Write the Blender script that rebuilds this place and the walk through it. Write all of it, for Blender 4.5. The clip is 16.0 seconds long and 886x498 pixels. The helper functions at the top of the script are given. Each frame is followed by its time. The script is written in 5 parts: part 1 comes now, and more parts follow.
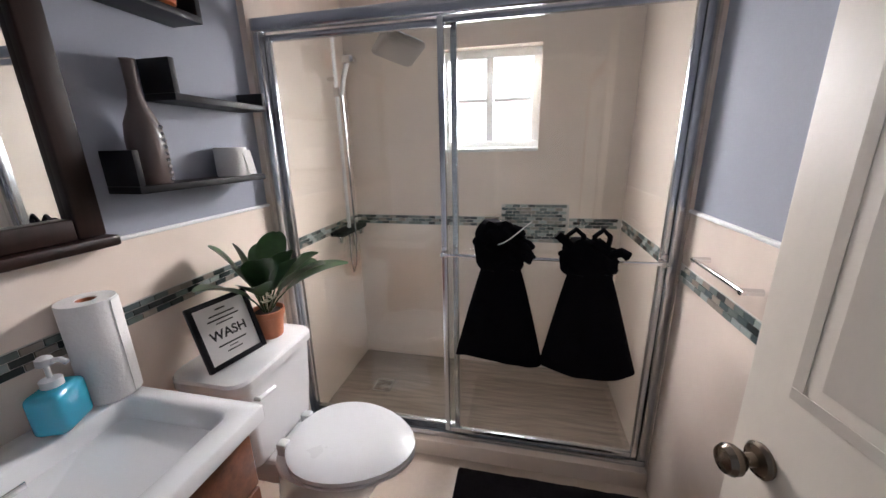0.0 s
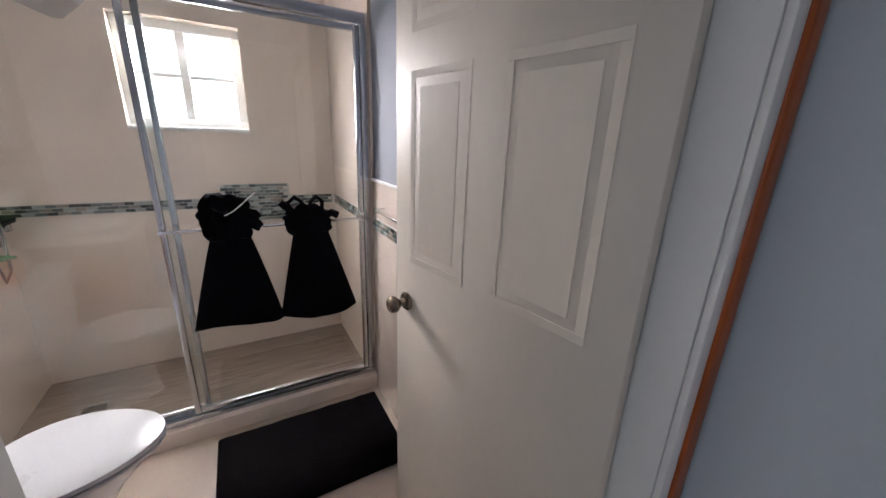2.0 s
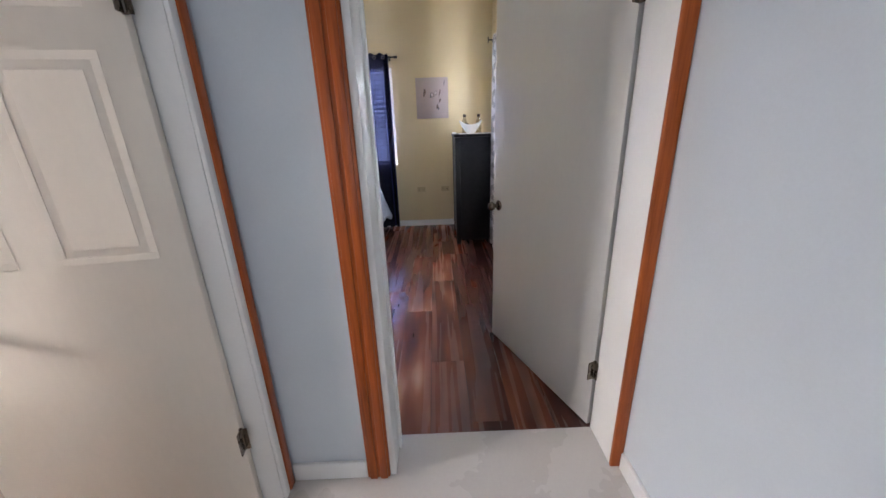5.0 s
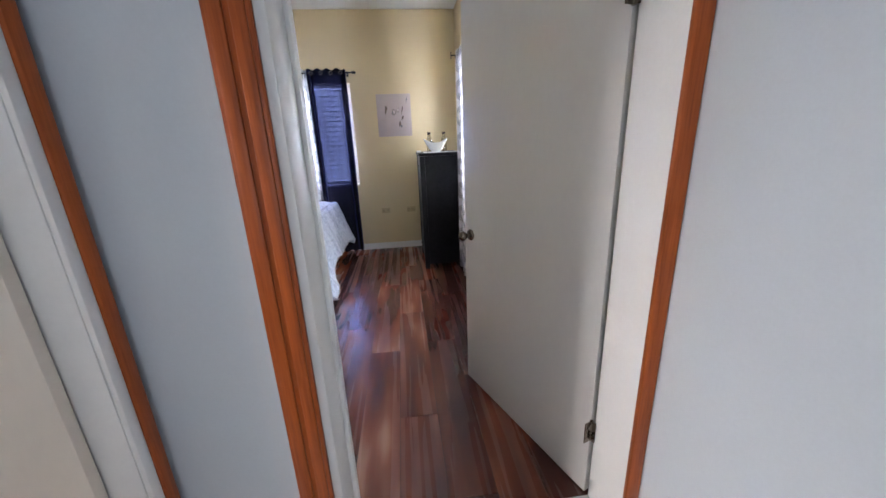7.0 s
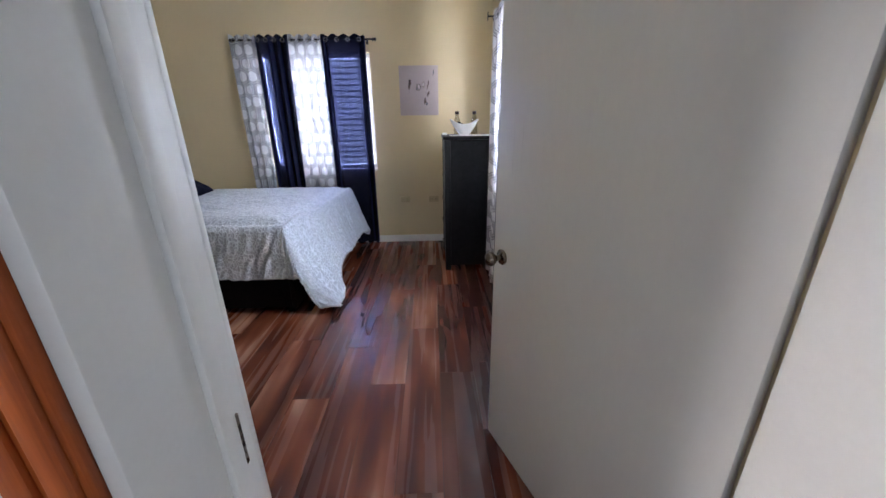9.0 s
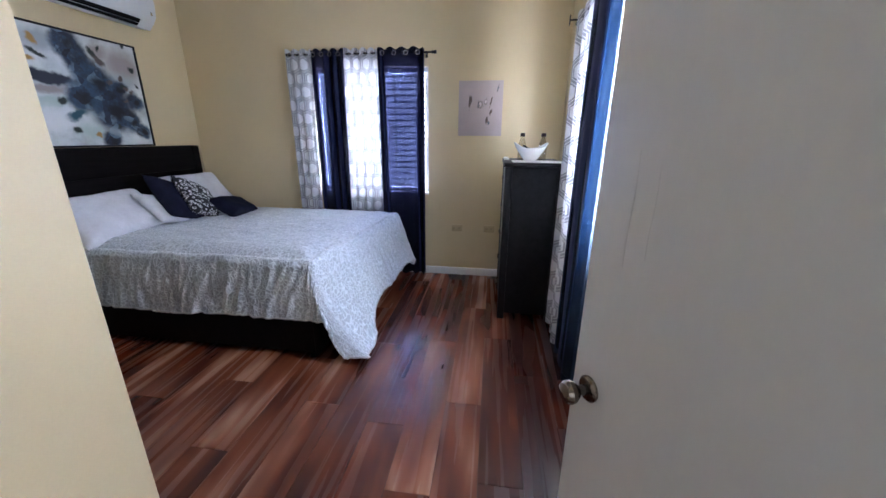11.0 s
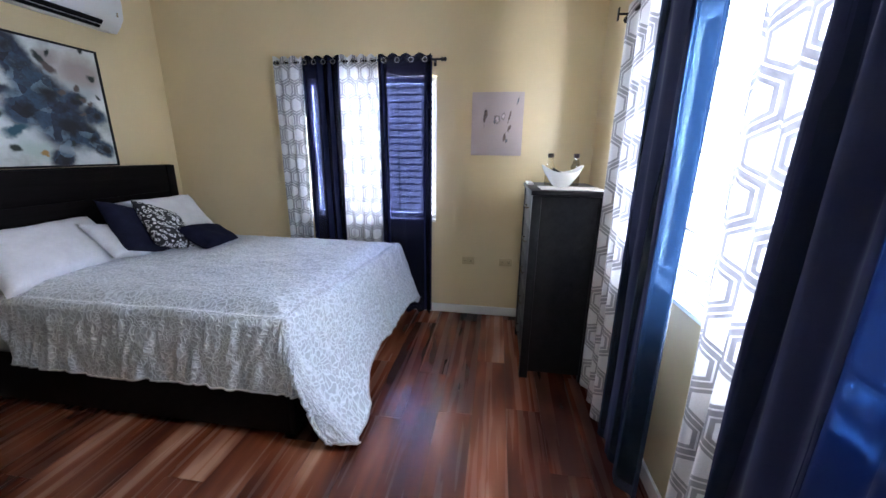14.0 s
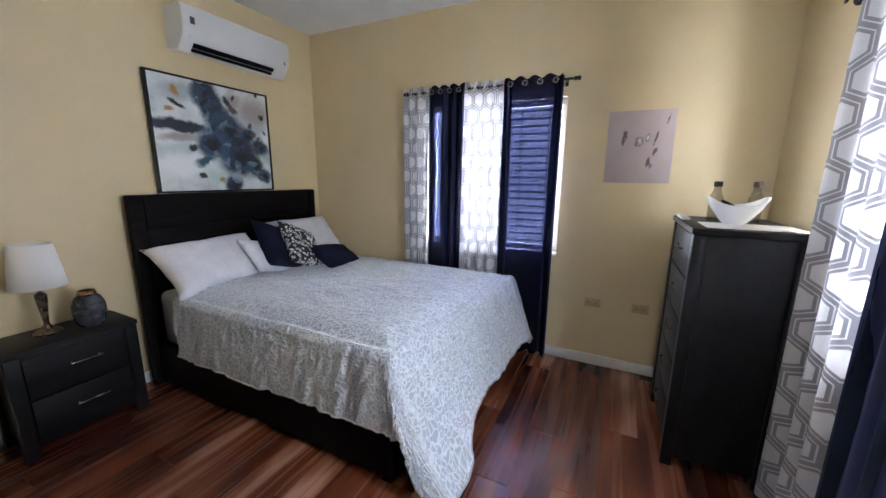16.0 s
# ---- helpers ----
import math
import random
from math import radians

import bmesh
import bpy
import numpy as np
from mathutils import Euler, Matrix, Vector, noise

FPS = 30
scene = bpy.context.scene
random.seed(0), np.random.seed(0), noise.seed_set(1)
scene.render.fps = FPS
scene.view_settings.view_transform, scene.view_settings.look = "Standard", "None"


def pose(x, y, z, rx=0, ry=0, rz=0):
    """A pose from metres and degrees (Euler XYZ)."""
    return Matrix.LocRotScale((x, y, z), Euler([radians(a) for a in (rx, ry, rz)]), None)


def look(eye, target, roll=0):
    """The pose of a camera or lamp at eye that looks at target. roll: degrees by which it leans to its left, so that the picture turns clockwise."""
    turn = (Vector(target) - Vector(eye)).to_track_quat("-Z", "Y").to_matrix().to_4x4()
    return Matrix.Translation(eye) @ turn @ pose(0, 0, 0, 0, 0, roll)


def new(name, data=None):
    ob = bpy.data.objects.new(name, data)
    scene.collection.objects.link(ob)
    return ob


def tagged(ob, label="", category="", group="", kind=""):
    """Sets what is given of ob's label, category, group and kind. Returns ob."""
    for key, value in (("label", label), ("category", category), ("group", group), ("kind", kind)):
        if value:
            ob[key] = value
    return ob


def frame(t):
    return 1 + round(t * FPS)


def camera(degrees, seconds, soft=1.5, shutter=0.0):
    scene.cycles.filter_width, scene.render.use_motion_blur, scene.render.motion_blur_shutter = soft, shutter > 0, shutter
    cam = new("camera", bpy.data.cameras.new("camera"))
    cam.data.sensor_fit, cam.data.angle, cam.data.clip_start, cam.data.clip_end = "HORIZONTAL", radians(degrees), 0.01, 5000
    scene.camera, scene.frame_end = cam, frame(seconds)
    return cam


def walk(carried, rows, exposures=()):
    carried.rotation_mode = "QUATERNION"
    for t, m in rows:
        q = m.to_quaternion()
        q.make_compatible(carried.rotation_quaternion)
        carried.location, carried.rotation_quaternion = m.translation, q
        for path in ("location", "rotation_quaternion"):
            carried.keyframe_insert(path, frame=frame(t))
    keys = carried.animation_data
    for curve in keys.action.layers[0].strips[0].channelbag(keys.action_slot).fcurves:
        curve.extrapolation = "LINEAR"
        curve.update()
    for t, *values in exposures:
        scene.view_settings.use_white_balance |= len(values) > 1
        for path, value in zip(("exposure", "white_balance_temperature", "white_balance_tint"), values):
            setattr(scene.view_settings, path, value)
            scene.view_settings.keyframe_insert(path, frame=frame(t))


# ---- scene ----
cam = camera(102.1, 16.0)
PATH = [
    (0, (0.71, -0.708, 1.449), (0.291, 1.171, 0.906), -1.2),
    (0.5, (0.71, -0.752, 1.438), (0.572, 1.162, 0.874), -1.8),
    (1, (0.745, -0.816, 1.432), (0.993, 1.091, 0.885), 0.5),
    (1.5, (0.733, -0.959, 1.423), (1.334, 0.869, 0.877), 1.2),
    (2, (0.695, -1.09, 1.429), (1.649, 0.567, 0.841), 2.1),
    (2.5, (0.654, -1.164, 1.435), (1.892, 0.299, 0.866), 1.3),
    (3, (0.56, -1.238, 1.419), (2.165, -0.185, 0.856), 0.1),
    (3.5, (0.443, -1.314, 1.427), (2.236, -0.657, 0.831), -2.3),
    (4, (0.346, -1.408, 1.408), (2.233, -1.071, 0.838), -2.4),
    (4.5, (0.23, -1.502, 1.396), (2.118, -1.424, 0.74), -1.6),
    (7, (0.524, -1.545, 1.425), (2.427, -1.744, 0.844), -2.3),
    (7.5, (0.73, -1.603, 1.415), (2.647, -1.776, 0.87), -1.5),
    (8, (0.871, -1.644, 1.432), (2.767, -1.748, 0.805), -0.8),
    (8.5, (0.948, -1.639, 1.416), (2.83, -1.701, 0.741), -0.7),
    (9, (1.085, -1.63, 1.426), (2.968, -1.68, 0.756), -0.8),
    (11.5, (1.726, -1.651, 1.481), (3.604, -1.286, 0.898), 0.5),
    (12, (1.79, -1.633, 1.464), (3.65, -1.184, 0.88), 0.4),
    (12.5, (1.891, -1.637, 1.484), (3.746, -1.183, 0.888), 0.7),
    (13, (2.021, -1.599, 1.511), (3.899, -1.232, 0.931), 0.1),
    (13.5, (2.136, -1.552, 1.518), (4.04, -1.259, 0.981), 0.5),
    (14, (2.196, -1.523, 1.517), (4.107, -1.246, 0.996), 0.7),
    (14.5, (2.267, -1.476, 1.534), (4.183, -1.146, 1.064), 1.1),
    (15, (2.339, -1.472, 1.533), (4.223, -0.94, 1.124), 1.6),
    (15.5, (2.37, -1.436, 1.542), (4.204, -0.745, 1.147), 1.2),
    (16, (2.393, -1.397, 1.528), (4.16, -0.549, 1.13), 0.7),
]
walk(cam, [(t, look(eye, target, roll)) for t, eye, target, roll in PATH],
     [(0.0, -0.05, 6100, 15), (1.0, -0.05, 6100, 15), (2.0, 0.05, 6100, 16), (2.7, 0.4, 6100, 15), (3.5, 0.75, 6200, 15), (4.5, 0.9, 6300, 16), (7.0, 1.0, 6200, 15), (9.0, 0.88, 6100, 15), (11.5, 0.97, 5750, 15),
      (12.5, 1.02, 5700, 15), (13.0, 1.06, 5750, 15), (14.0, 1.03, 5980, 13), (15.0, 0.58, 6400, 13), (16.0, 0.95, 6380, 13)])

# ---- body ----
# world, window light and exposure
world = bpy.data.worlds.new("sky")
scene.world = world
world.use_nodes = True
wn = world.node_tree.nodes
sky = wn.new("ShaderNodeTexSky")
sky.sky_type = 'NISHITA'
sky.sun_disc = False
sky.sun_elevation = radians(50)
sky.sun_rotation = radians(200)
world.node_tree.links.new(sky.outputs[0], wn["Background"].inputs[0])
wn["Background"].inputs[1].default_value = 0.12


def area(name, eye, target, w, h, watts, col=(1.0, 1.0, 1.0)):
    lamp = bpy.data.lights.new(name, 'AREA')
    lamp.shape, lamp.size, lamp.size_y, lamp.energy, lamp.color = 'RECTANGLE', w, h, watts, col
    ob = new(name, lamp)
    ob.matrix_world = look(eye, target)
    return ob


sun = bpy.data.lights.new("sun", 'SUN')
sun.energy, sun.angle, sun.color = 2.0, radians(3), (1.0, 0.95, 0.88)
new("sun", sun).matrix_world = look((-4, 8, 12), (0, 0, 0))
area("daylight_bedroom_far", (5.72, -0.29, 1.55), (0, -0.29, 1.45), 1.6, 1.5, 530, (0.84, 0.91, 1.0))
area("daylight_bedroom_side", (3.5, -2.62, 1.55), (3.5, 0, 1.4), 1.75, 1.5, 500, (0.84, 0.91, 1.0))
area("daylight_shower", (0.5025, 1.648, 1.7125), (0.5025, 0.6, 1.20), 0.56, 0.53, 26, (1.0, 0.94, 0.88))
area("daylight_shower_high", (0.5, 2.01, 2.20), (0.5, 1.1, 0.85), 1.1, 0.9, 360, (1.0, 0.94, 0.88))
area("daylight_hall", (-1.75, -1.55, 1.5), (1, -1.55, 1.2), 1.0, 1.5, 4.0, (0.92, 0.97, 1.0))



def backdrop(name, x0, x1, y0, y1, z0, z1, strength, col=(1.0, 1.0, 1.0)):
    """Bright plain sky outside a window."""
    m = bpy.data.materials.new(name)
    m.use_nodes = True
    n = m.node_tree.nodes
    e = n.new("ShaderNodeEmission")
    e.inputs[0].default_value, e.inputs[1].default_value = (*col, 1), strength
    m.node_tree.links.new(e.outputs[0], n["Material Output"].inputs[0])
    me = bpy.data.meshes.new(name)
    if x0 == x1:
        me.from_pydata([(x0, y0, z0), (x0, y1, z0), (x0, y1, z1), (x0, y0, z1)], [], [(0, 1, 2, 3)])
    else:
        me.from_pydata([(x0, y0, z0), (x1, y0, z0), (x1, y0, z1), (x0, y0, z1)], [], [(0, 1, 2, 3)])
    me.materials.append(m)
    tagged(new(name, me), "bright overcast sky beyond the window", "backdrop", "", "structure")


backdrop("backdrop_east", 6.6, 6.6, -3.4, 3.0, -1.0, 4.5, 2.2, (0.93, 0.97, 1.0))
backdrop("backdrop_south", 1.0, 6.5, -3.6, -3.6, -1.0, 4.5, 2.6, (0.95, 0.98, 1.0))
backdrop("backdrop_west", -2.7, -2.7, -3.2, 0.2, -0.5, 3.6, 0.9, (0.92, 0.96, 1.0))
backdrop("backdrop_north", -1.2, 1.29, 2.5, 2.5, 0.2, 4.5, 2.6, (1.0, 0.98, 0.95))

# ---- materials ----
def nodes_of(name):
    m = bpy.data.materials.new(name)
    m.use_nodes = True
    return m, m.node_tree.nodes, m.node_tree.links, m.node_tree.nodes["Principled BSDF"]


def ramp(n, stops, inter='LINEAR'):
    r = n.new("ShaderNodeValToRGB")
    r.color_ramp.interpolation = inter
    while len(r.color_ramp.elements) < len(stops):
        r.color_ramp.elements.new(0.5)
    for e, (p, c) in zip(r.color_ramp.elements, stops):
        e.position, e.color = p, (*c, 1)
    return r


def scaled(c, k):
    return tuple(min(1.0, v * k) for v in c)


def coords(n, l, stretch=(1, 1, 1), world_space=False, turn=(0, 0, 0)):
    mp = n.new("ShaderNodeMapping")
    mp.inputs["Scale"].default_value = stretch
    mp.inputs["Rotation"].default_value = turn
    if world_space:
        l.new(n.new("ShaderNodeNewGeometry").outputs["Position"], mp.inputs[0])
    else:
        l.new(n.new("ShaderNodeTexCoord").outputs["Object"], mp.inputs[0])
    return mp.outputs[0]


def tex_noise(n, l, vec, scale, detail=4.0, rough=0.55):
    t = n.new("ShaderNodeTexNoise")
    t.inputs["Scale"].default_value, t.inputs["Detail"].default_value, t.inputs["Roughness"].default_value = scale, detail, rough
    l.new(vec, t.inputs["Vector"])
    return t


def bump_of(n, l, height, b, strength, dist=0.002):
    bp = n.new("ShaderNodeBump")
    bp.inputs["Strength"].default_value, bp.inputs["Distance"].default_value = strength, dist
    l.new(height, bp.inputs["Height"])
    l.new(bp.outputs[0], b.inputs["Normal"])
    return bp


def mat(name, col, rough=0.5, metal=0.0, var=0.10, scale=3.0, bump=0.15, bscale=80.0, stretch=(1, 1, 1), coat=0.0, dist=0.002, rvar=0.08, spec=0.5):
    """Plain surface with broad stains, fine grain, relief and uneven gloss."""
    m, n, l, b = nodes_of(name)
    vec = coords(n, l, stretch)
    broad, fine = tex_noise(n, l, vec, scale), tex_noise(n, l, vec, bscale, 6.0)
    mixv = n.new("ShaderNodeMath")
    mixv.operation = 'MULTIPLY_ADD'
    mixv.inputs[1].default_value = 0.3
    l.new(fine.outputs["Fac"], mixv.inputs[0])
    sc = n.new("ShaderNodeMath")
    sc.operation = 'MULTIPLY'
    sc.inputs[1].default_value = 0.7
    l.new(broad.outputs["Fac"], sc.inputs[0])
    l.new(sc.outputs[0], mixv.inputs[2])
    r = ramp(n, [(0.3, scaled(col, 1 - var)), (0.7, scaled(col, 1 + var))])
    l.new(mixv.outputs[0], r.inputs[0])
    l.new(r.outputs[0], b.inputs["Base Color"])
    rr = n.new("ShaderNodeMapRange")
    rr.inputs["To Min"].default_value, rr.inputs["To Max"].default_value = max(0.02, rough - rvar), min(1.0, rough + rvar)
    l.new(broad.outputs["Fac"], rr.inputs[0])
    l.new(rr.outputs[0], b.inputs["Roughness"])
    b.inputs["Metallic"].default_value, b.inputs["Coat Weight"].default_value = metal, coat
    b.inputs["Specular IOR Level"].default_value = spec
    if bump:
        bump_of(n, l, fine.outputs["Fac"], b, bump, dist)
    return m


def wood(name, dark, light, rough=0.35, stretch=(14, 14, 0.7), coat=0.2, scale=2.0, bump=0.15, spec=0.5):
    """Grain runs along the axis with the small stretch."""
    m, n, l, b = nodes_of(name)
    vec = coords(n, l, stretch)
    a, f = tex_noise(n, l, vec, scale, 8.0, 0.62), tex_noise(n, l, vec, scale * 7, 4.0)
    add = n.new("ShaderNodeMath")
    add.operation = 'MULTIPLY_ADD'
    add.inputs[1].default_value = 0.35
    l.new(f.outputs["Fac"], add.inputs[0])
    l.new(a.outputs["Fac"], add.inputs[2])
    mid = tuple((p + q) / 2 for p, q in zip(dark, light))
    r = ramp(n, [(0.42, dark), (0.62, mid), (0.85, light)])
    l.new(add.outputs[0], r.inputs[0])
    l.new(r.outputs[0], b.inputs["Base Color"])
    b.inputs["Roughness"].default_value, b.inputs["Coat Weight"].default_value = rough, coat
    b.inputs["Specular IOR Level"].default_value = spec
    bump_of(n, l, add.outputs[0], b, bump, 0.001)
    return m


def plank_material():
    m, n, l, b = nodes_of("wood_look_planks")
    geo, info = n.new("ShaderNodeNewGeometry"), n.new("ShaderNodeObjectInfo")
    off = n.new("ShaderNodeVectorMath")
    off.operation = 'MULTIPLY_ADD'
    comb = n.new("ShaderNodeCombineXYZ")
    for i in range(3):
        l.new(info.outputs["Random"], comb.inputs[i])
    off.inputs[1].default_value = (37, 53, 11)
    l.new(comb.outputs[0], off.inputs[0])
    l.new(geo.outputs["Position"], off.inputs[2])
    mp = n.new("ShaderNodeMapping")
    mp.inputs["Scale"].default_value = (0.95, 4.6, 1)
    l.new(off.outputs[0], mp.inputs[0])
    mp2 = n.new("ShaderNodeMapping")
    mp2.inputs["Scale"].default_value = (0.28, 9.0, 1)
    l.new(off.outputs[0], mp2.inputs[0])
    a, f = tex_noise(n, l, mp.outputs[0], 1.3, 2.0, 0.5), tex_noise(n, l, mp2.outputs[0], 2.3, 2.5, 0.5)
    add = n.new("ShaderNodeMath")
    add.operation = 'MULTIPLY_ADD'
    add.inputs[1].default_value = 0.13
    l.new(f.outputs["Fac"], add.inputs[0])
    l.new(a.outputs["Fac"], add.inputs[2])
    shift = n.new("ShaderNodeMath")
    shift.operation = 'MULTIPLY_ADD'
    shift.inputs[1].default_value = 0.20
    l.new(info.outputs["Random"], shift.inputs[0])
    l.new(add.outputs[0], shift.inputs[2])
    r = ramp(n, [(0.48, (0.046, 0.014, 0.009)), (0.60, (0.082, 0.021, 0.011)), (0.71, (0.155, 0.045, 0.021)), (0.80, (0.225, 0.080, 0.042)), (0.92, (0.44, 0.235, 0.15))])
    l.new(shift.outputs[0], r.inputs[0])
    l.new(r.outputs[0], b.inputs["Base Color"])
    rr = n.new("ShaderNodeMapRange")
    rr.inputs["To Min"].default_value, rr.inputs["To Max"].default_value = 0.20, 0.34
    l.new(f.outputs["Fac"], rr.inputs[0])
    l.new(rr.outputs[0], b.inputs["Roughness"])
    bump_of(n, l, add.outputs[0], b, 0.15, 0.001)
    return m


def math_node(n, l, op, a, b=None, c=None):
    t = n.new("ShaderNodeMath")
    t.operation = op
    for i, v in enumerate((a, b, c)):
        if v is None:
            continue
        if isinstance(v, (int, float)):
            t.inputs[i].default_value = v
        else:
            l.new(v, t.inputs[i])
    return t.outputs[0]


def hex_print(n, l, width, height):
    """Grey trellis of long hexagons on the cloth's own measure (UV in metres): 1 on a line, 0 between."""
    uv = n.new("ShaderNodeUVMap")
    sep = n.new("ShaderNodeSeparateXYZ")
    l.new(uv.outputs[0], sep.inputs[0])
    u = math_node(n, l, 'DIVIDE', sep.outputs[0], width)
    v = math_node(n, l, 'DIVIDE', sep.outputs[1], height)
    dists = []
    for du, dv in ((0.0, 0.0), (0.5, 0.866)):
        a = math_node(n, l, 'ABSOLUTE', math_node(n, l, 'SUBTRACT', math_node(n, l, 'FLOORED_MODULO', math_node(n, l, 'ADD', u, du), 1.0), 0.5))
        b = math_node(n, l, 'ABSOLUTE', math_node(n, l, 'SUBTRACT', math_node(n, l, 'FLOORED_MODULO', math_node(n, l, 'ADD', v, dv), 1.732), 0.866))
        d = math_node(n, l, 'MAXIMUM', a, math_node(n, l, 'ADD', math_node(n, l, 'MULTIPLY', a, 0.5), math_node(n, l, 'MULTIPLY', b, 0.866)))
        dists.append(d)
    d = math_node(n, l, 'MINIMUM', dists[0], dists[1])
    r = ramp(n, [(0.0, (0, 0, 0)), (0.325, (1, 1, 1)), (0.405, (0, 0, 0)), (0.440, (1, 1, 1))], 'CONSTANT')
    l.new(d, r.inputs[0])
    return r.outputs[0]


def curtain_cloth(name, col, line=None, sheer=0.2, back=0.5, tint=(0.8, 0.8, 0.8)):
    m, n, l, b = nodes_of(name)
    out = n["Material Output"]
    vec = coords(n, l)
    weave = tex_noise(n, l, vec, 260.0, 3.0)
    colour = ramp(n, [(0.3, scaled(col, 0.92)), (0.7, scaled(col, 1.05))])
    l.new(weave.outputs["Fac"], colour.inputs[0])
    socket = colour.outputs[0]
    if line:
        mx = n.new("ShaderNodeMix")
        mx.data_type = 'RGBA'
        l.new(hex_print(n, l, 0.170, 0.145), mx.inputs["Factor"])
        l.new(socket, mx.inputs["A"])
        mx.inputs["B"].default_value = (*line, 1)
        socket = mx.outputs["Result"]
    b.inputs["Roughness"].default_value = 0.85
    l.new(socket, b.inputs["Base Color"])
    bump_of(n, l, weave.outputs["Fac"], b, 0.2, 0.001)
    tr = n.new("ShaderNodeBsdfTranslucent")
    l.new(socket, tr.inputs[0])
    m1 = n.new("ShaderNodeMixShader")
    m1.inputs[0].default_value = back
    l.new(b.outputs[0], m1.inputs[1])
    l.new(tr.outputs[0], m1.inputs[2])
    clear = n.new("ShaderNodeBsdfTransparent")
    clear.inputs[0].default_value = (*tint, 1)
    if line:
        l.new(socket, clear.inputs[0])
    m2 = n.new("ShaderNodeMixShader")
    m2.inputs[0].default_value = sheer
    l.new(m1.outputs[0], m2.inputs[1])
    l.new(clear.outputs[0], m2.inputs[2])
    l.new(m2.outputs[0], out.inputs[0])
    return m


def glass_pane(name, tint=(0.95, 0.97, 0.96), gloss=0.03):
    m, n, l, b = nodes_of(name)
    clear, shine, mx, lw = n.new("ShaderNodeBsdfTransparent"), n.new("ShaderNodeBsdfGlossy"), n.new("ShaderNodeMixShader"), n.new("ShaderNodeLayerWeight")
    clear.inputs[0].default_value = (*tint, 1)
    shine.inputs["Roughness"].default_value = gloss
    lw.inputs[0].default_value = 0.5
    rise = math_node(n, l, 'POWER', lw.outputs["Facing"], 5.0)
    l.new(math_node(n, l, 'MULTIPLY_ADD', rise, 0.6, 0.065), mx.inputs[0])
    l.new(clear.outputs[0], mx.inputs[1])
    l.new(shine.outputs[0], mx.inputs[2])
    l.new(mx.outputs[0], n["Material Output"].inputs[0])
    return m


def lace_cloth():
    """Silvery comforter: white web of raised lines on grey satin."""
    m, n, l, b = nodes_of("comforter_lace")
    uv = n.new("ShaderNodeUVMap")
    warp = tex_noise(n, l, uv.outputs[0], 9.0, 2.0)
    ad = n.new("ShaderNodeVectorMath")
    ad.operation = 'MULTIPLY_ADD'
    ad.inputs[1].default_value = (0.11, 0.08, 0.0)
    l.new(warp.outputs["Color"], ad.inputs[0])
    l.new(uv.outputs[0], ad.inputs[2])
    v = n.new("ShaderNodeTexVoronoi")
    v.feature = 'DISTANCE_TO_EDGE'
    v.inputs["Scale"].default_value = 40.0
    v.inputs["Randomness"].default_value = 0.85
    l.new(ad.outputs[0], v.inputs["Vector"])
    r = ramp(n, [(0.0, (0.70, 0.745, 0.81)), (0.06, (0.55, 0.595, 0.66)), (0.16, (0.37, 0.41, 0.47)), (0.40, (0.44, 0.48, 0.54))])
    l.new(v.outputs["Distance"], r.inputs[0])
    l.new(r.outputs[0], b.inputs["Base Color"])
    b.inputs["Roughness"].default_value, b.inputs["Sheen Weight"].default_value = 0.40, 0.4
    inv = math_node(n, l, 'SUBTRACT', 0.4, v.outputs["Distance"])
    bump_of(n, l, inv, b, 0.7, 0.010)
    return m


def leopard_cloth():
    m, n, l, b = nodes_of("black_white_print")
    v = n.new("ShaderNodeTexVoronoi")
    v.inputs["Scale"].default_value = 34.0
    vec = coords(n, l)
    l.new(vec, v.inputs["Vector"])
    wv = tex_noise(n, l, vec, 30.0, 2.0)
    s = math_node(n, l, 'MULTIPLY_ADD', wv.outputs["Fac"], 0.6, v.outputs["Distance"])
    r = ramp(n, [(0.0, (0.015, 0.015, 0.02)), (0.56, (0.75, 0.75, 0.76)), (0.76, (0.015, 0.015, 0.02))], 'CONSTANT')
    l.new(s, r.inputs[0])
    l.new(r.outputs[0], b.inputs["Base Color"])
    b.inputs["Roughness"].default_value = 0.8
    return m


def mosaic_material():
    m, n, l, b = nodes_of("mosaic_glass")
    info, geo = n.new("ShaderNodeObjectInfo"), n.new("ShaderNodeNewGeometry")
    s = math_node(n, l, 'ADD', info.outputs["Random"], geo.outputs["Random Per Island"])
    s = math_node(n, l, 'FLOORED_MODULO', math_node(n, l, 'MULTIPLY', s, 3.7), 1.0)
    r = ramp(n, [(0.0, (0.05, 0.06, 0.06)), (0.22, (0.16, 0.19, 0.18)), (0.42, (0.30, 0.27, 0.23)), (0.62, (0.10, 0.13, 0.13)), (0.8, (0.36, 0.40, 0.38))], 'CONSTANT')
    l.new(s, r.inputs[0])
    l.new(r.outputs[0], b.inputs["Base Color"])
    b.inputs["Roughness"].default_value = 0.12
    return m


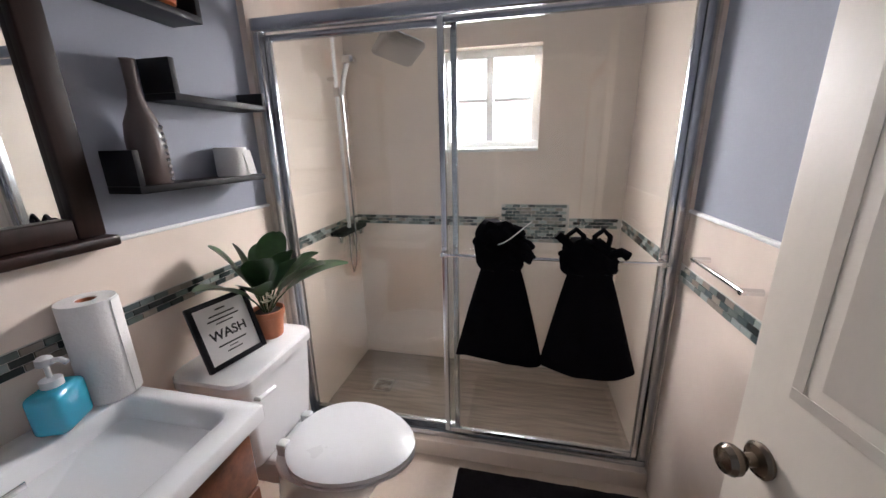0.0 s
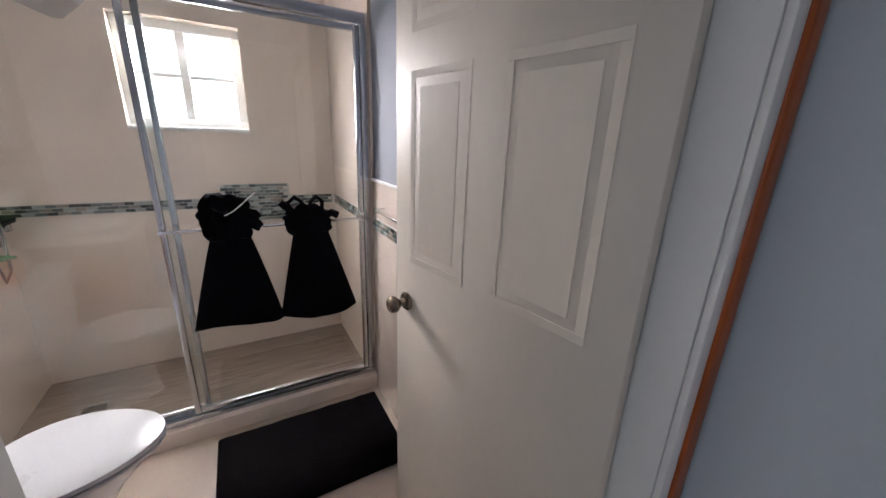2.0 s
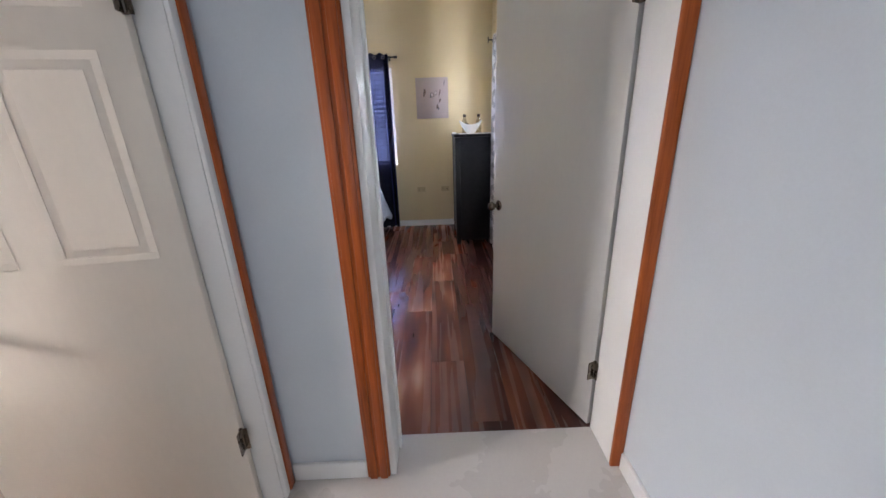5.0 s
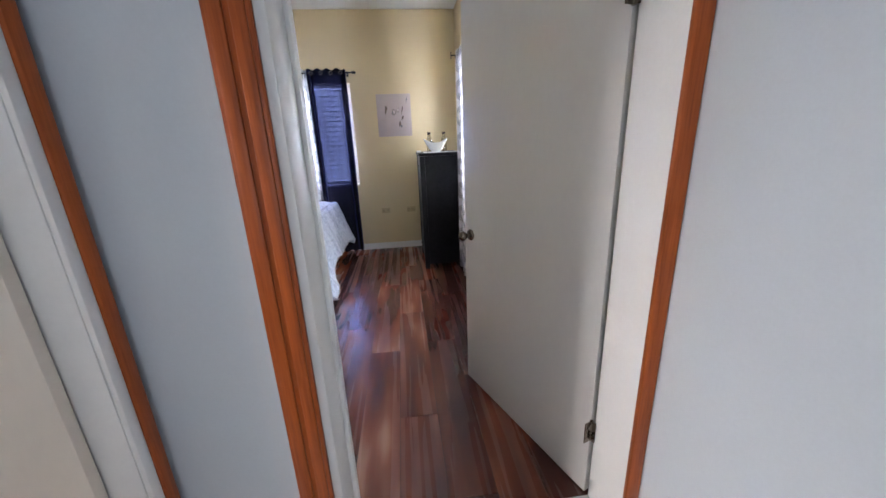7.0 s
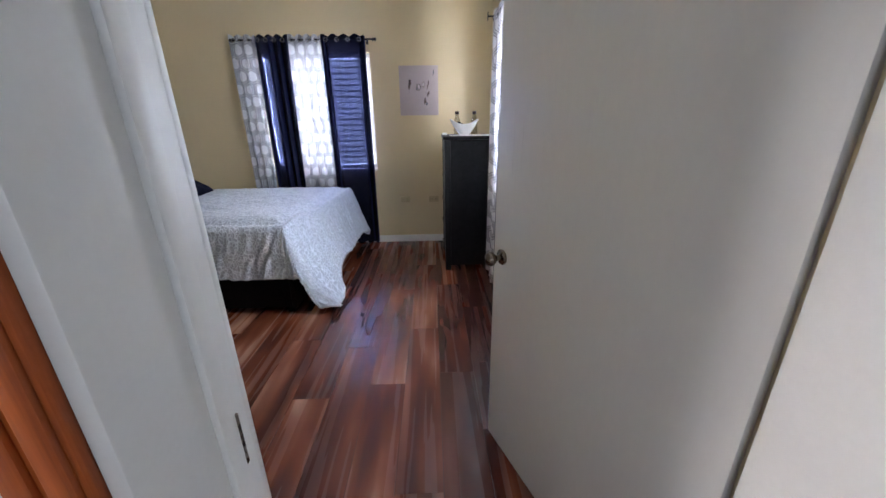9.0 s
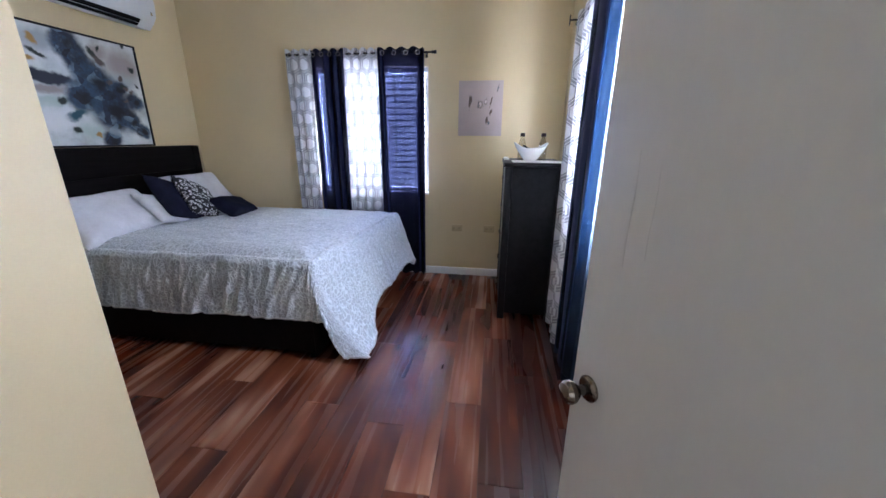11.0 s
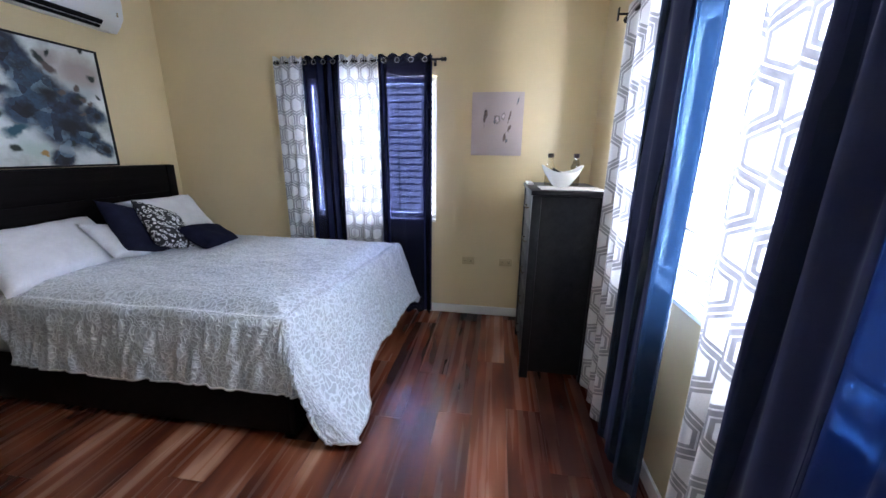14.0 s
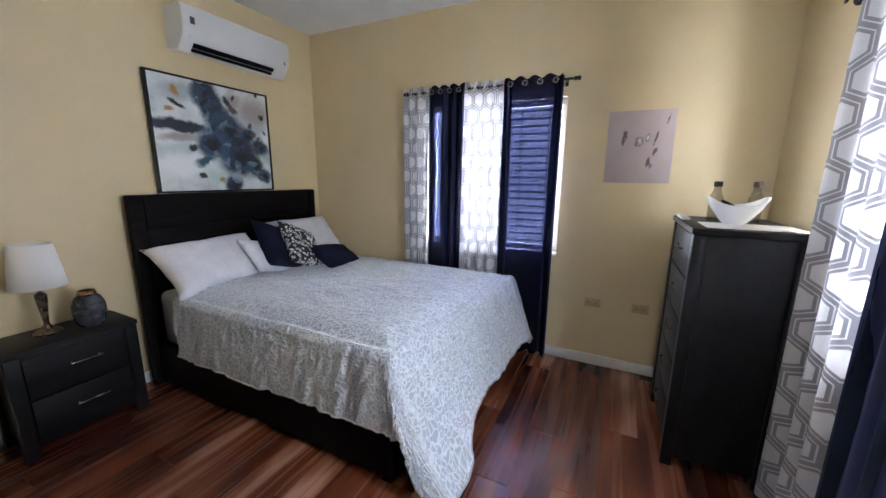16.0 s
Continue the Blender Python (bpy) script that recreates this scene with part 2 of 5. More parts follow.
M = {
    "cream": mat("cream_wall_paint", (0.66, 0.54, 0.325), 0.55, var=0.05, scale=1.5, bump=0.12, bscale=140),
    "hallblue": mat("pale_blue_wall_paint", (0.56, 0.61, 0.65), 0.5, var=0.05, scale=1.2, bump=0.10, bscale=140),
    "bathblue": mat("blue_grey_bath_paint", (0.34, 0.365, 0.425), 0.75, var=0.05, scale=1.5, bump=0.10, bscale=140),
    "ceiling": mat("white_ceiling_paint", (0.80, 0.80, 0.80), 0.8, var=0.04, bump=0.2, bscale=60),
    "white": mat("white_gloss_paint", (0.78, 0.78, 0.76), 0.45, var=0.04, scale=4, bump=0.06, bscale=90),
    "doorcream": mat("cream_white_door_paint", (0.74, 0.68, 0.59), 0.50, var=0.05, scale=2.0, bump=0.07, bscale=50, stretch=(1, 1, 0.4)),
    # bedroom door white, darkened so the colour carries the door's shade
    "doorwhite": mat("dimmed_white_door_paint", (0.56, 0.548, 0.535), 0.42, var=0.05, scale=2.0, bump=0.07, bscale=50, stretch=(1, 1, 0.4)),
    "tile": mat("beige_wall_tile", (0.80, 0.69, 0.60), 0.14, var=0.06, scale=3.5, bump=0.03, bscale=9, coat=0.3),
    "bathfloor": mat("beige_floor_tile", (0.55, 0.46, 0.38), 0.30, var=0.09, scale=5.0, bump=0.05, bscale=60),
    "showerfloor": mat("streaked_shower_tile", (0.28, 0.225, 0.185), 0.35, var=0.45, scale=3.0, bump=0.1, bscale=26, stretch=(1.2, 14, 1)),
    "hallfloor": mat("pale_hall_tile", (0.52, 0.49, 0.46), 0.28, var=0.06, scale=2.5, bump=0.05, bscale=70),
    "grout": mat("dark_grout", (0.035, 0.018, 0.013), 0.8, bump=0.2),
    "grey_grout": mat("pale_grout", (0.55, 0.52, 0.48), 0.8, bump=0.2),
    "plank": plank_material(),
    "redwood": wood("red_brown_trim_wood", (0.16, 0.027, 0.005), (0.43, 0.098, 0.018), 0.40, coat=0.05, spec=0.3),
    "vanitywood": wood("brown_vanity_wood", (0.07, 0.022, 0.012), (0.21, 0.075, 0.035), 0.4, stretch=(0.8, 12, 12)),
    "darkwood": wood("dark_stained_wood", (0.007, 0.003, 0.0025), (0.026, 0.010, 0.007), 0.4, coat=0.0, spec=0.3),
    "espresso": wood("espresso_bed_wood", (0.003, 0.0025, 0.0025), (0.008, 0.006, 0.006), 0.55, stretch=(0.8, 12, 12), coat=0.0, spec=0.06),
    "charcoal": wood("charcoal_furniture_wood", (0.0035, 0.0035, 0.004), (0.012, 0.011, 0.0125), 0.45, stretch=(0.8, 12, 12), coat=0.0, spec=0.2),
    "black": mat("black_shelf_lacquer", (0.008, 0.008, 0.011), 0.45, bump=0.05, spec=0.25),
    "blackmetal": mat("black_metal", (0.012, 0.012, 0.013), 0.35, metal=0.6, bump=0.05),
    "chrome": mat("chrome", (0.72, 0.72, 0.73), 0.12, metal=1.0, var=0.03, bump=0.0),
    "satin": mat("satin_chrome", (0.78, 0.78, 0.78), 0.38, metal=0.7, var=0.03, bump=0.0),
    "alu": mat("brushed_aluminium", (0.58, 0.60, 0.63), 0.24, metal=1.0, var=0.06, bump=0.04, stretch=(1, 1, 0.1)),
    "nickel": mat("aged_nickel", (0.20, 0.165, 0.13), 0.27, metal=1.0, var=0.12, scale=20, bump=0.03),
    "ceramic": mat("white_glazed_ceramic", (0.82, 0.83, 0.84), 0.08, var=0.02, bump=0.0, coat=0.5),
    "plastic": mat("white_plastic", (0.62, 0.63, 0.645), 0.3, var=0.02, bump=0.0),
    "ivory": mat("ivory_plastic", (0.50, 0.39, 0.22), 0.35, var=0.04, bump=0.0),
    "darkgap": mat("dark_plastic", (0.005, 0.005, 0.006), 0.6, bump=0.0, spec=0.1),
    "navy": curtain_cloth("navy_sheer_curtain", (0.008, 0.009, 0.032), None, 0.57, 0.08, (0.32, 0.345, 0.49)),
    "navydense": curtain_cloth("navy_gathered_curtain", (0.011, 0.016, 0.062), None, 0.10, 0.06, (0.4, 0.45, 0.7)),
    # same navy cloth, with the window-lit blue put into its colour
    "navylit": curtain_cloth("navy_lit_curtain", (0.014, 0.029, 0.058), None, 0.22, 0.32, (0.44, 0.60, 0.80)),
    # same navy cloth, tinted darker for the shaded panel beside the door
    "navyside": curtain_cloth("navy_shaded_curtain", (0.008, 0.016, 0.055), None, 0.30, 0.12, (0.10, 0.19, 0.36)),
    "printed": curtain_cloth("white_trellis_curtain", (0.80, 0.80, 0.82), (0.36, 0.355, 0.38), 0.15, 0.155),
    "lace": lace_cloth(),
    "sheet": mat("grey_bed_sheet", (0.42, 0.42, 0.44), 0.85, bump=0.2, bscale=200),
    "pillowwhite": mat("white_pillow_cotton", (0.66, 0.66, 0.70), 0.85, var=0.10, scale=12, bump=0.25, bscale=60, dist=0.004),
    "cushionnavy": mat("navy_cushion_velvet", (0.012, 0.013, 0.028), 0.9, var=0.3, scale=15, bump=0.2, bscale=80, spec=0.1),
    "leopard": leopard_cloth(),
    "blackcloth": mat("black_dress_cloth", (0.004, 0.004, 0.006), 0.9, var=0.3, scale=12, bump=0.3, bscale=90, dist=0.004, spec=0.05),
    "mat": mat("black_bath_mat_pile", (0.006, 0.005, 0.006), 0.95, var=0.4, scale=30, bump=0.8, bscale=160, dist=0.01, spec=0.05),
    "paper": mat("white_paper", (0.80, 0.79, 0.78), 0.85, var=0.03, bump=0.4, bscale=120, dist=0.003),
    "shade": mat("white_lamp_shade", (0.80, 0.79, 0.76), 0.8, var=0.03, bump=0.15, bscale=200),
    "leaf": mat("dark_green_leaf", (0.035, 0.085, 0.030), 0.35, var=0.45, scale=14, bump=0.15, bscale=40),
    "leafpale": mat("pale_flower", (0.55, 0.56, 0.44), 0.5, var=0.15, scale=20),
    "terracotta": mat("terracotta_pot", (0.46, 0.17, 0.085), 0.6, var=0.12, scale=14, bump=0.2),
    "soil": mat("potting_soil", (0.03, 0.02, 0.015), 0.95, var=0.4, scale=60, bump=0.8, bscale=120),
    "soap": mat("blue_liquid_soap", (0.035, 0.36, 0.52), 0.12, var=0.05, bump=0.0, coat=0.6),
    "bottleglass": mat("taupe_bottle_vase", (0.135, 0.105, 0.095), 0.35, var=0.12, scale=10, bump=0.1),
    "gem": mat("silver_beads", (0.75, 0.75, 0.77), 0.15, metal=0.8, bump=0.0),
    "vase": mat("mottled_dark_vase", (0.045, 0.048, 0.058), 0.25, var=0.75, scale=26, bump=0.15),
    "copper": mat("copper_rim", (0.42, 0.25, 0.15), 0.25, metal=1.0, bump=0.0),
    "orange": mat("orange_ornament", (0.55, 0.13, 0.035), 0.5),
    "winframe": mat("white_window_frame", (0.78, 0.78, 0.77), 0.4, var=0.03, bump=0.0),
    "grille": mat("dark_grille_bar", (0.05, 0.05, 0.055), 0.5, bump=0.0),
    "pinkcanvas": mat("blush_canvas", (0.50, 0.42, 0.42), 0.75, var=0.16, scale=2.5, bump=0.2, bscale=300),
    "ink": mat("black_ink", (0.02, 0.02, 0.022), 0.7, bump=0.0),
    "mirror": mat("mirror_silver", (0.88, 0.90, 0.90), 0.01, metal=1.0, var=0.0, bump=0.0, rvar=0.0),
    "glass": glass_pane("clear_shower_glass"),
    "winglass": glass_pane("window_glass", (0.96, 0.98, 0.99), 0.02),
    "bottle": glass_pane("clear_bottle_glass", (0.75, 0.74, 0.70), 0.03),
    "mosaic": mosaic_material(),
}
PAINTS = {"slate_paint": (0.17, 0.20, 0.24), "blush_paint": (0.56, 0.49, 0.49), "brown_paint": (0.17, 0.12, 0.11)}
for key, c in PAINTS.items():
    M[key] = mat(key, c, 0.6, var=0.35, scale=18, bump=0.2, bscale=90)
    # brushwork that feathers out towards the rim of each dab and lets the layer below through
    n, l = M[key].node_tree.nodes, M[key].node_tree.links
    wash = tex_noise(n, l, coords(n, l), 30.0, 4.0, 0.6)
    rim = n.new("ShaderNodeSeparateXYZ")
    l.new(n.new("ShaderNodeUVMap").outputs[0], rim.inputs[0])
    fade = math_node(n, l, 'MULTIPLY_ADD', wash.outputs["Fac"], 1.3, math_node(n, l, 'MULTIPLY', rim.outputs[0], -1.0))
    cover = ramp(n, [(0.0, (0, 0, 0)), (0.42, (1, 1, 1))])
    l.new(fade, cover.inputs[0])
    thin, blend = n.new("ShaderNodeBsdfTransparent"), n.new("ShaderNodeMixShader")
    l.new(cover.outputs[0], blend.inputs[0])
    l.new(thin.outputs[0], blend.inputs[1])
    l.new(n["Principled BSDF"].outputs[0], blend.inputs[2])
    l.new(blend.outputs[0], n["Material Output"].inputs[0])


# ---- builders ----
def box(bm, x0, x1, y0, y1, z0, z1, r=0.0, seg=2):
    """A block, its edges rounded by r."""
    t = bmesh.new()
    bmesh.ops.create_cube(t, size=1.0)
    for v in t.verts:
        v.co = Vector(((x0 + x1) / 2 + v.co.x * (x1 - x0), (y0 + y1) / 2 + v.co.y * (y1 - y0), (z0 + z1) / 2 + v.co.z * (z1 - z0)))
    if r > 0:
        bmesh.ops.bevel(t, geom=t.edges[:], offset=r, segments=seg, profile=0.5, affect='EDGES')
    me = bpy.data.meshes.new("t")
    t.to_mesh(me)
    t.free()
    bm.from_mesh(me)
    bpy.data.meshes.remove(me)
    return bm


def loft(bm, rings, cap=True):
    rows = [[bm.verts.new(p) for p in ring] for ring in rings]
    for a, b in zip(rows, rows[1:]):
        for i in range(len(a)):
            j = (i + 1) % len(a)
            bm.faces.new((a[i], a[j], b[j], b[i]))
    if cap:
        bm.faces.new(rows[0][::-1])
        bm.faces.new(rows[-1])
    return bm


def lathe(bm, profile, seg=28, cx=0.0, cy=0.0, cap=True):
    return loft(bm, [[(cx + r * math.cos(2 * math.pi * i / seg), cy + r * math.sin(2 * math.pi * i / seg), z) for i in range(seg)] for r, z in profile], cap)


def tube(bm, pts, r, seg=10):
    pts = [Vector(p) for p in pts]
    rings = []
    for i, p in enumerate(pts):
        d = (pts[min(i + 1, len(pts) - 1)] - pts[max(i - 1, 0)]).normalized()
        a = d.orthogonal().normalized() if i == 0 else (a - d * a.dot(d)).normalized()
        b = d.cross(a)
        rings.append([tuple(p + a * r * math.cos(2 * math.pi * k / seg) + b * r * math.sin(2 * math.pi * k / seg)) for k in range(seg)])
    return loft(bm, rings)


def finish(ob_name, bm, material, smooth=28):
    bmesh.ops.recalc_face_normals(bm, faces=bm.faces[:])
    me = bpy.data.meshes.new(ob_name)
    bm.to_mesh(me)
    bm.free()
    mats = material if isinstance(material, (list, tuple)) else [material]
    for k in mats:
        me.materials.append(M[k])
    if smooth:
        me.shade_smooth()
        me.set_sharp_from_angle(angle=radians(smooth))
    return me


def part(name, bm, material, parent, label="", smooth=28):
    """One mesh under a thing or a part, in the thing's own coordinates."""
    ob = new(name, finish(name, bm, material, smooth))
    ob.parent = parent
    return tagged(ob, label) if label else ob


def thing(name, m, label, category, group="", kind=""):
    ob = new(name)
    ob.empty_display_size = 0.1
    ob.matrix_basis = m
    return tagged(ob, label, category, group, kind)


def structure(name, bm, material, label, category, smooth=0):
    return tagged(new(name, finish(name, bm, material, smooth)), label, category, "", "structure")


def bx(x0, x1, y0, y1, z0, z1, r=0.0, seg=2):
    return box(bmesh.new(), x0, x1, y0, y1, z0, z1, r, seg)


def slab(bm, axis, a0, a1, b0, b1, z0, z1, holes=()):
    """A wall a0..a1 thick along the axis, b0..b1 long, with holes (b0, b1, z0, z1) through it."""
    def put(p0, p1, q0, q1):
        if p1 - p0 > 1e-4 and q1 - q0 > 1e-4:
            box(bm, a0, a1, p0, p1, q0, q1) if axis == "x" else box(bm, p0, p1, a0, a1, q0, q1)
    at = b0
    for h0, h1, k0, k1 in sorted(holes):
        put(at, h0, z0, z1)
        put(h0, h1, z0, k0)
        put(h0, h1, k1, z1)
        at = h1
    put(at, b1, z0, z1)
    return bm


def two_faced(ob, axis, sign, index):
    """Gives the faces that look along the axis the material of that index."""
    for p in ob.data.polygons:
        if p.normal[axis] * sign > 0.9:
            p.material_index = index


# ---- large structure ----
CEIL, HALL_Y0, BATH_Y0, BATH_Y1 = 2.93, -2.262, -0.745, 1.50
WEST, EAST, NORTH, SOUTH = 1.58, 5.43, 1.62, -2.30
LEFT, RIGHT = -0.40, 1.295
WIN_FAR, WIN_SIDE, WIN_SHOWER = (-0.985, 0.23, 0.91, 2.14), (2.72, 4.25, 0.93, 2.14), (0.215, 0.79, 1.44, 1.985)

ob = structure("wall_east", slab(bmesh.new(), "x", EAST, EAST + 0.16, SOUTH - 0.16, NORTH + 0.16, 0, CEIL, [WIN_FAR]), "cream", "cream painted bedroom wall with a window opening", "wall")
ob = structure("wall_south", slab(bmesh.new(), "y", SOUTH - 0.16, SOUTH, WEST, EAST, 0, CEIL, [WIN_SIDE]), "cream", "cream painted bedroom wall with a window opening", "wall")
ob = structure("wall_north", bx(RIGHT, EAST, NORTH, NORTH + 0.16, 0, CEIL), "cream", "cream painted bedroom wall behind the bed", "wall")
ob = structure("wall_partition", slab(bmesh.new(), "x", 1.375, WEST, SOUTH - 0.16, BATH_Y0 - 0.11, 0, CEIL, [(-2.236, -1.278, 0, 2.06)]), ["hallblue", "cream"], "wall between hall and bedroom, pale blue and cream", "wall")
two_faced(ob, 0, 1, 1)
ob = structure("wall_bathroom_east", bx(RIGHT, WEST, BATH_Y0 - 0.11, NORTH, 0, CEIL), ["bathblue", "cream"], "wall between bathroom and bedroom, blue grey paint above tiles", "wall")
two_faced(ob, 0, 1, 1)
ob = structure("wall_hall_bathroom", slab(bmesh.new(), "y", BATH_Y0 - 0.11, BATH_Y0, -1.70, RIGHT, 0, CEIL, [(0.50, RIGHT, 0, 2.06)]), ["hallblue", "bathblue"], "wall between hall and bathroom with a door opening", "wall")
two_faced(ob, 1, 1, 1)
ob = structure("wall_bathroom_west", bx(LEFT - 0.14, LEFT, BATH_Y0, BATH_Y1 + 0.16, 0, CEIL), "bathblue", "blue grey painted bathroom wall above tiles", "wall")
ob = structure("wall_bathroom_north", slab(bmesh.new(), "y", BATH_Y1, BATH_Y1 + 0.16, LEFT, RIGHT, 0, CEIL, [WIN_SHOWER]), "tile", "beige tiled shower wall with a small window", "wall")
ob = structure("wall_hall_south", bx(-1.70, 1.375, HALL_Y0 - 0.12, HALL_Y0, 0, CEIL), "hallblue", "pale blue painted hall wall", "wall")
ob = structure("wall_hall_west", slab(bmesh.new(), "x", -1.82, -1.70, HALL_Y0 - 0.12, BATH_Y0, 0, CEIL, [(-2.05, -1.05, 0.75, 2.2)]), "hallblue", "pale blue hall wall with a window opening", "wall")

structure("wall_closet", bx(WEST, 2.38, -0.63, NORTH, 0, CEIL), "cream", "cream painted wall block of a closet beside the door", "wall")
structure("ceiling_bedroom", bx(WEST, EAST, SOUTH, NORTH, CEIL, CEIL + 0.1), "ceiling", "flat white painted ceiling", "ceiling")
structure("ceiling_hall", bx(-1.82, WEST, HALL_Y0 - 0.12, BATH_Y0, CEIL, CEIL + 0.1), "ceiling", "flat white painted ceiling", "ceiling")
structure("ceiling_bathroom", bx(LEFT, RIGHT, BATH_Y0, BATH_Y1, 2.55, 2.65), "ceiling", "flat white painted bathroom ceiling", "ceiling")

bedroom_floor = structure("floor_bedroom", bx(1.575, EAST, SOUTH, NORTH, -0.12, -0.006), "grout", "dark red brown wood-look plank floor", "floor")
structure("floor_hall", bx(-1.82, 1.575, HALL_Y0 - 0.12, BATH_Y0 - 0.05, -0.12, 0.0), "hallfloor", "pale greyish beige tiled hall floor", "floor")
structure("floor_bathroom", bx(LEFT, RIGHT, BATH_Y0 - 0.05, 0.66, -0.12, 0.0), "bathfloor", "beige tiled bathroom floor", "floor")
structure("floor_shower", bx(LEFT, RIGHT, 0.78, BATH_Y1, -0.12, 0.004), "showerfloor", "brown streaked wood-look shower floor tiles", "floor")
structure("shower_curb", bx(LEFT, RIGHT, 0.66, 0.78, -0.05, 0.085, 0.006), "tile", "low beige tiled curb under the shower screen", "curb", 28)

# tile cladding: half height outside the shower, full height inside
TILE_TOP = 1.215
structure("wall_tiles_west", bx(LEFT, LEFT + 0.012, BATH_Y0, 0.68, 0, TILE_TOP, 0.003), "tile", "glossy beige wall tiles to half height", "wall tiles", 28)
structure("wall_tiles_east", bx(RIGHT - 0.012, RIGHT, BATH_Y0, 0.68, 0, TILE_TOP, 0.003), "tile", "glossy beige wall tiles to half height", "wall tiles", 28)
structure("shower_tiles_west", bx(LEFT, LEFT + 0.03, 0.68, BATH_Y1, 0, 2.55), "tile", "glossy beige shower wall tiles", "wall tiles")
structure("shower_tiles_east", bx(RIGHT - 0.014, RIGHT, 0.68, BATH_Y1, 0, 2.55), "tile", "glossy beige shower wall tiles", "wall tiles")
structure("tile_ledge_west", bx(LEFT, LEFT + 0.017, BATH_Y0, 0.68, TILE_TOP, TILE_TOP + 0.012, 0.004), "winframe", "thin white edging strip on the tiles", "trim", 28)
structure("tile_ledge_east", bx(RIGHT - 0.017, RIGHT, BATH_Y0, 0.68, TILE_TOP, TILE_TOP + 0.012, 0.004), "winframe", "thin white edging strip on the tiles", "trim", 28)


def baseboard(name, x0, x1, y0, y1):
    bm = bx(x0, x1, y0, y1, 0, 0.085, 0.004)
    structure(name, bm, "white", "white painted baseboard", "baseboard", 28)


baseboard("baseboard_east", EAST - 0.016, EAST, SOUTH, NORTH)
baseboard("baseboard_north", 2.396, EAST - 0.016, NORTH - 0.016, NORTH)
baseboard("baseboard_south", WEST, EAST - 0.016, SOUTH, SOUTH + 0.016)
baseboard("baseboard_west", WEST, WEST + 0.016, -1.21, -0.646)
baseboard("baseboard_closet_south", WEST, 2.396, -0.646, -0.63)
baseboard("baseboard_closet_east", 2.38, 2.396, -0.63, NORTH)
baseboard("baseboard_hall", 1.359, 1.375, -1.183, -0.876)
baseboard("baseboard_hall_south", -1.70, 1.352, HALL_Y0, HALL_Y0 + 0.016)


def trim(name, x0, x1, y0, y1, z0, z1, face=None):
    """Red brown casing with two grooves along its length."""
    bm = bx(x0, x1, y0, y1, z0, z1, 0.007, 3)
    if face == "x":
        w = y1 - y0
        box(bm, x0 - 0.007, x0 + 0.004, y0 + w * 0.10, y0 + w * 0.42, z0, z1, 0.004)
        box(bm, x0 - 0.007, x0 + 0.004, y0 + w * 0.55, y0 + w * 0.88, z0, z1, 0.004)
    structure(name, bm, "redwood", "varnished red brown wooden door casing", "trim", 28)


trim("trim_bedroom_door_north", 1.357, 1.375, -1.278, -1.183, 0, 2.15, "x")
trim("trim_bedroom_door_south", 1.357, 1.375, -2.262, -2.212, 0, 2.15)
trim("trim_bedroom_door_head", 1.357, 1.375, -2.212, -1.278, 2.06, 2.15)
trim("trim_bathroom_door_east", 1.316, 1.356, -0.878, -0.855, 0, 2.15)
trim("trim_bathroom_door_west", 0.44, 0.505, -0.878, -0.855, 0, 2.15)
trim("trim_bathroom_door_head", 0.505, 1.300, -0.878, -0.855, 2.06, 2.15)

# white door linings with stops
bm = bx(1.368, 1.584, -1.302, -1.278, 0, 2.06, 0.003)
box(bm, 1.50, 1.535, -1.314, -1.302, 0, 2.045, 0.002)
structure("door_lining_bedroom_north", bm, "white", "white painted door lining", "door frame", 28)
structure("door_lining_bedroom_head", bx(1.368, 1.584, -2.215, -1.302, 2.040, 2.0595), "white", "white painted door lining", "door frame", 28)
structure("door_lining_bedroom_south", bx(1.368, 1.576, -2.236, -2.215, 0, 2.06, 0.003), "white", "white painted door lining", "door frame", 28)
bm = bx(1.283, 1.2945, -0.858, BATH_Y0 - 0.004, 0, 2.06, 0.003)
box(bm, 1.285, 1.3155, -0.872, -0.8585, 0, 2.06, 0.003)
structure("door_lining_bathroom_east", bm, "white", "white painted door lining", "door frame", 28)
structure("door_lining_bathroom_west", bx(0.5005, 0.520, -0.858, BATH_Y0, 0, 2.06, 0.003), "white", "white painted door lining", "door frame", 28)
structure("door_lining_bathroom_head", bx(0.520, 1.282, -0.858, BATH_Y0, 2.045, 2.0595), "white", "white painted door lining", "door frame", 28)
bm = bx(1.575, 1.595, -1.302, -1.215, 0, 2.13, 0.004)
structure("trim_bedroom_inside", bm, "white", "white painted casing on the bedroom side", "trim", 28)
lip = bx(1.505, 1.555, -1.3055, -1.2985, 0.88, 0.985, 0.002)
structure("strike_plate", lip, "nickel", "small dull metal strike plate in the lining", "strike plate")


# ---- doors ----
def knob(parent, x, z, y, side, name="door_handle"):
    """Round knob on a rosette, standing out along the local y."""
    bm = bmesh.new()
    prof = [(0.030, 0.0), (0.031, 0.006), (0.026, 0.011), (0.012, 0.014), (0.011, 0.030), (0.019, 0.036), (0.026, 0.046), (0.027, 0.056), (0.022, 0.066), (0.010, 0.071), (0.001, 0.072)]
    lathe(bm, prof, 24)
    for v in bm.verts:
        v.co = Vector((x + v.co.x, y + side * v.co.z, z + v.co.y))
    return part(name, bm, "nickel", parent, "round satin nickel door knob")


def hinges(parent, zs, x=0.0, y=0.0):
    for z in zs:
        bm = bmesh.new()
        lathe(bm, [(0.007, z - 0.045), (0.007, z + 0.045)], 10, x, y)
        box(bm, x - 0.002, x + 0.002, y, y + 0.034, z - 0.045, z + 0.045)
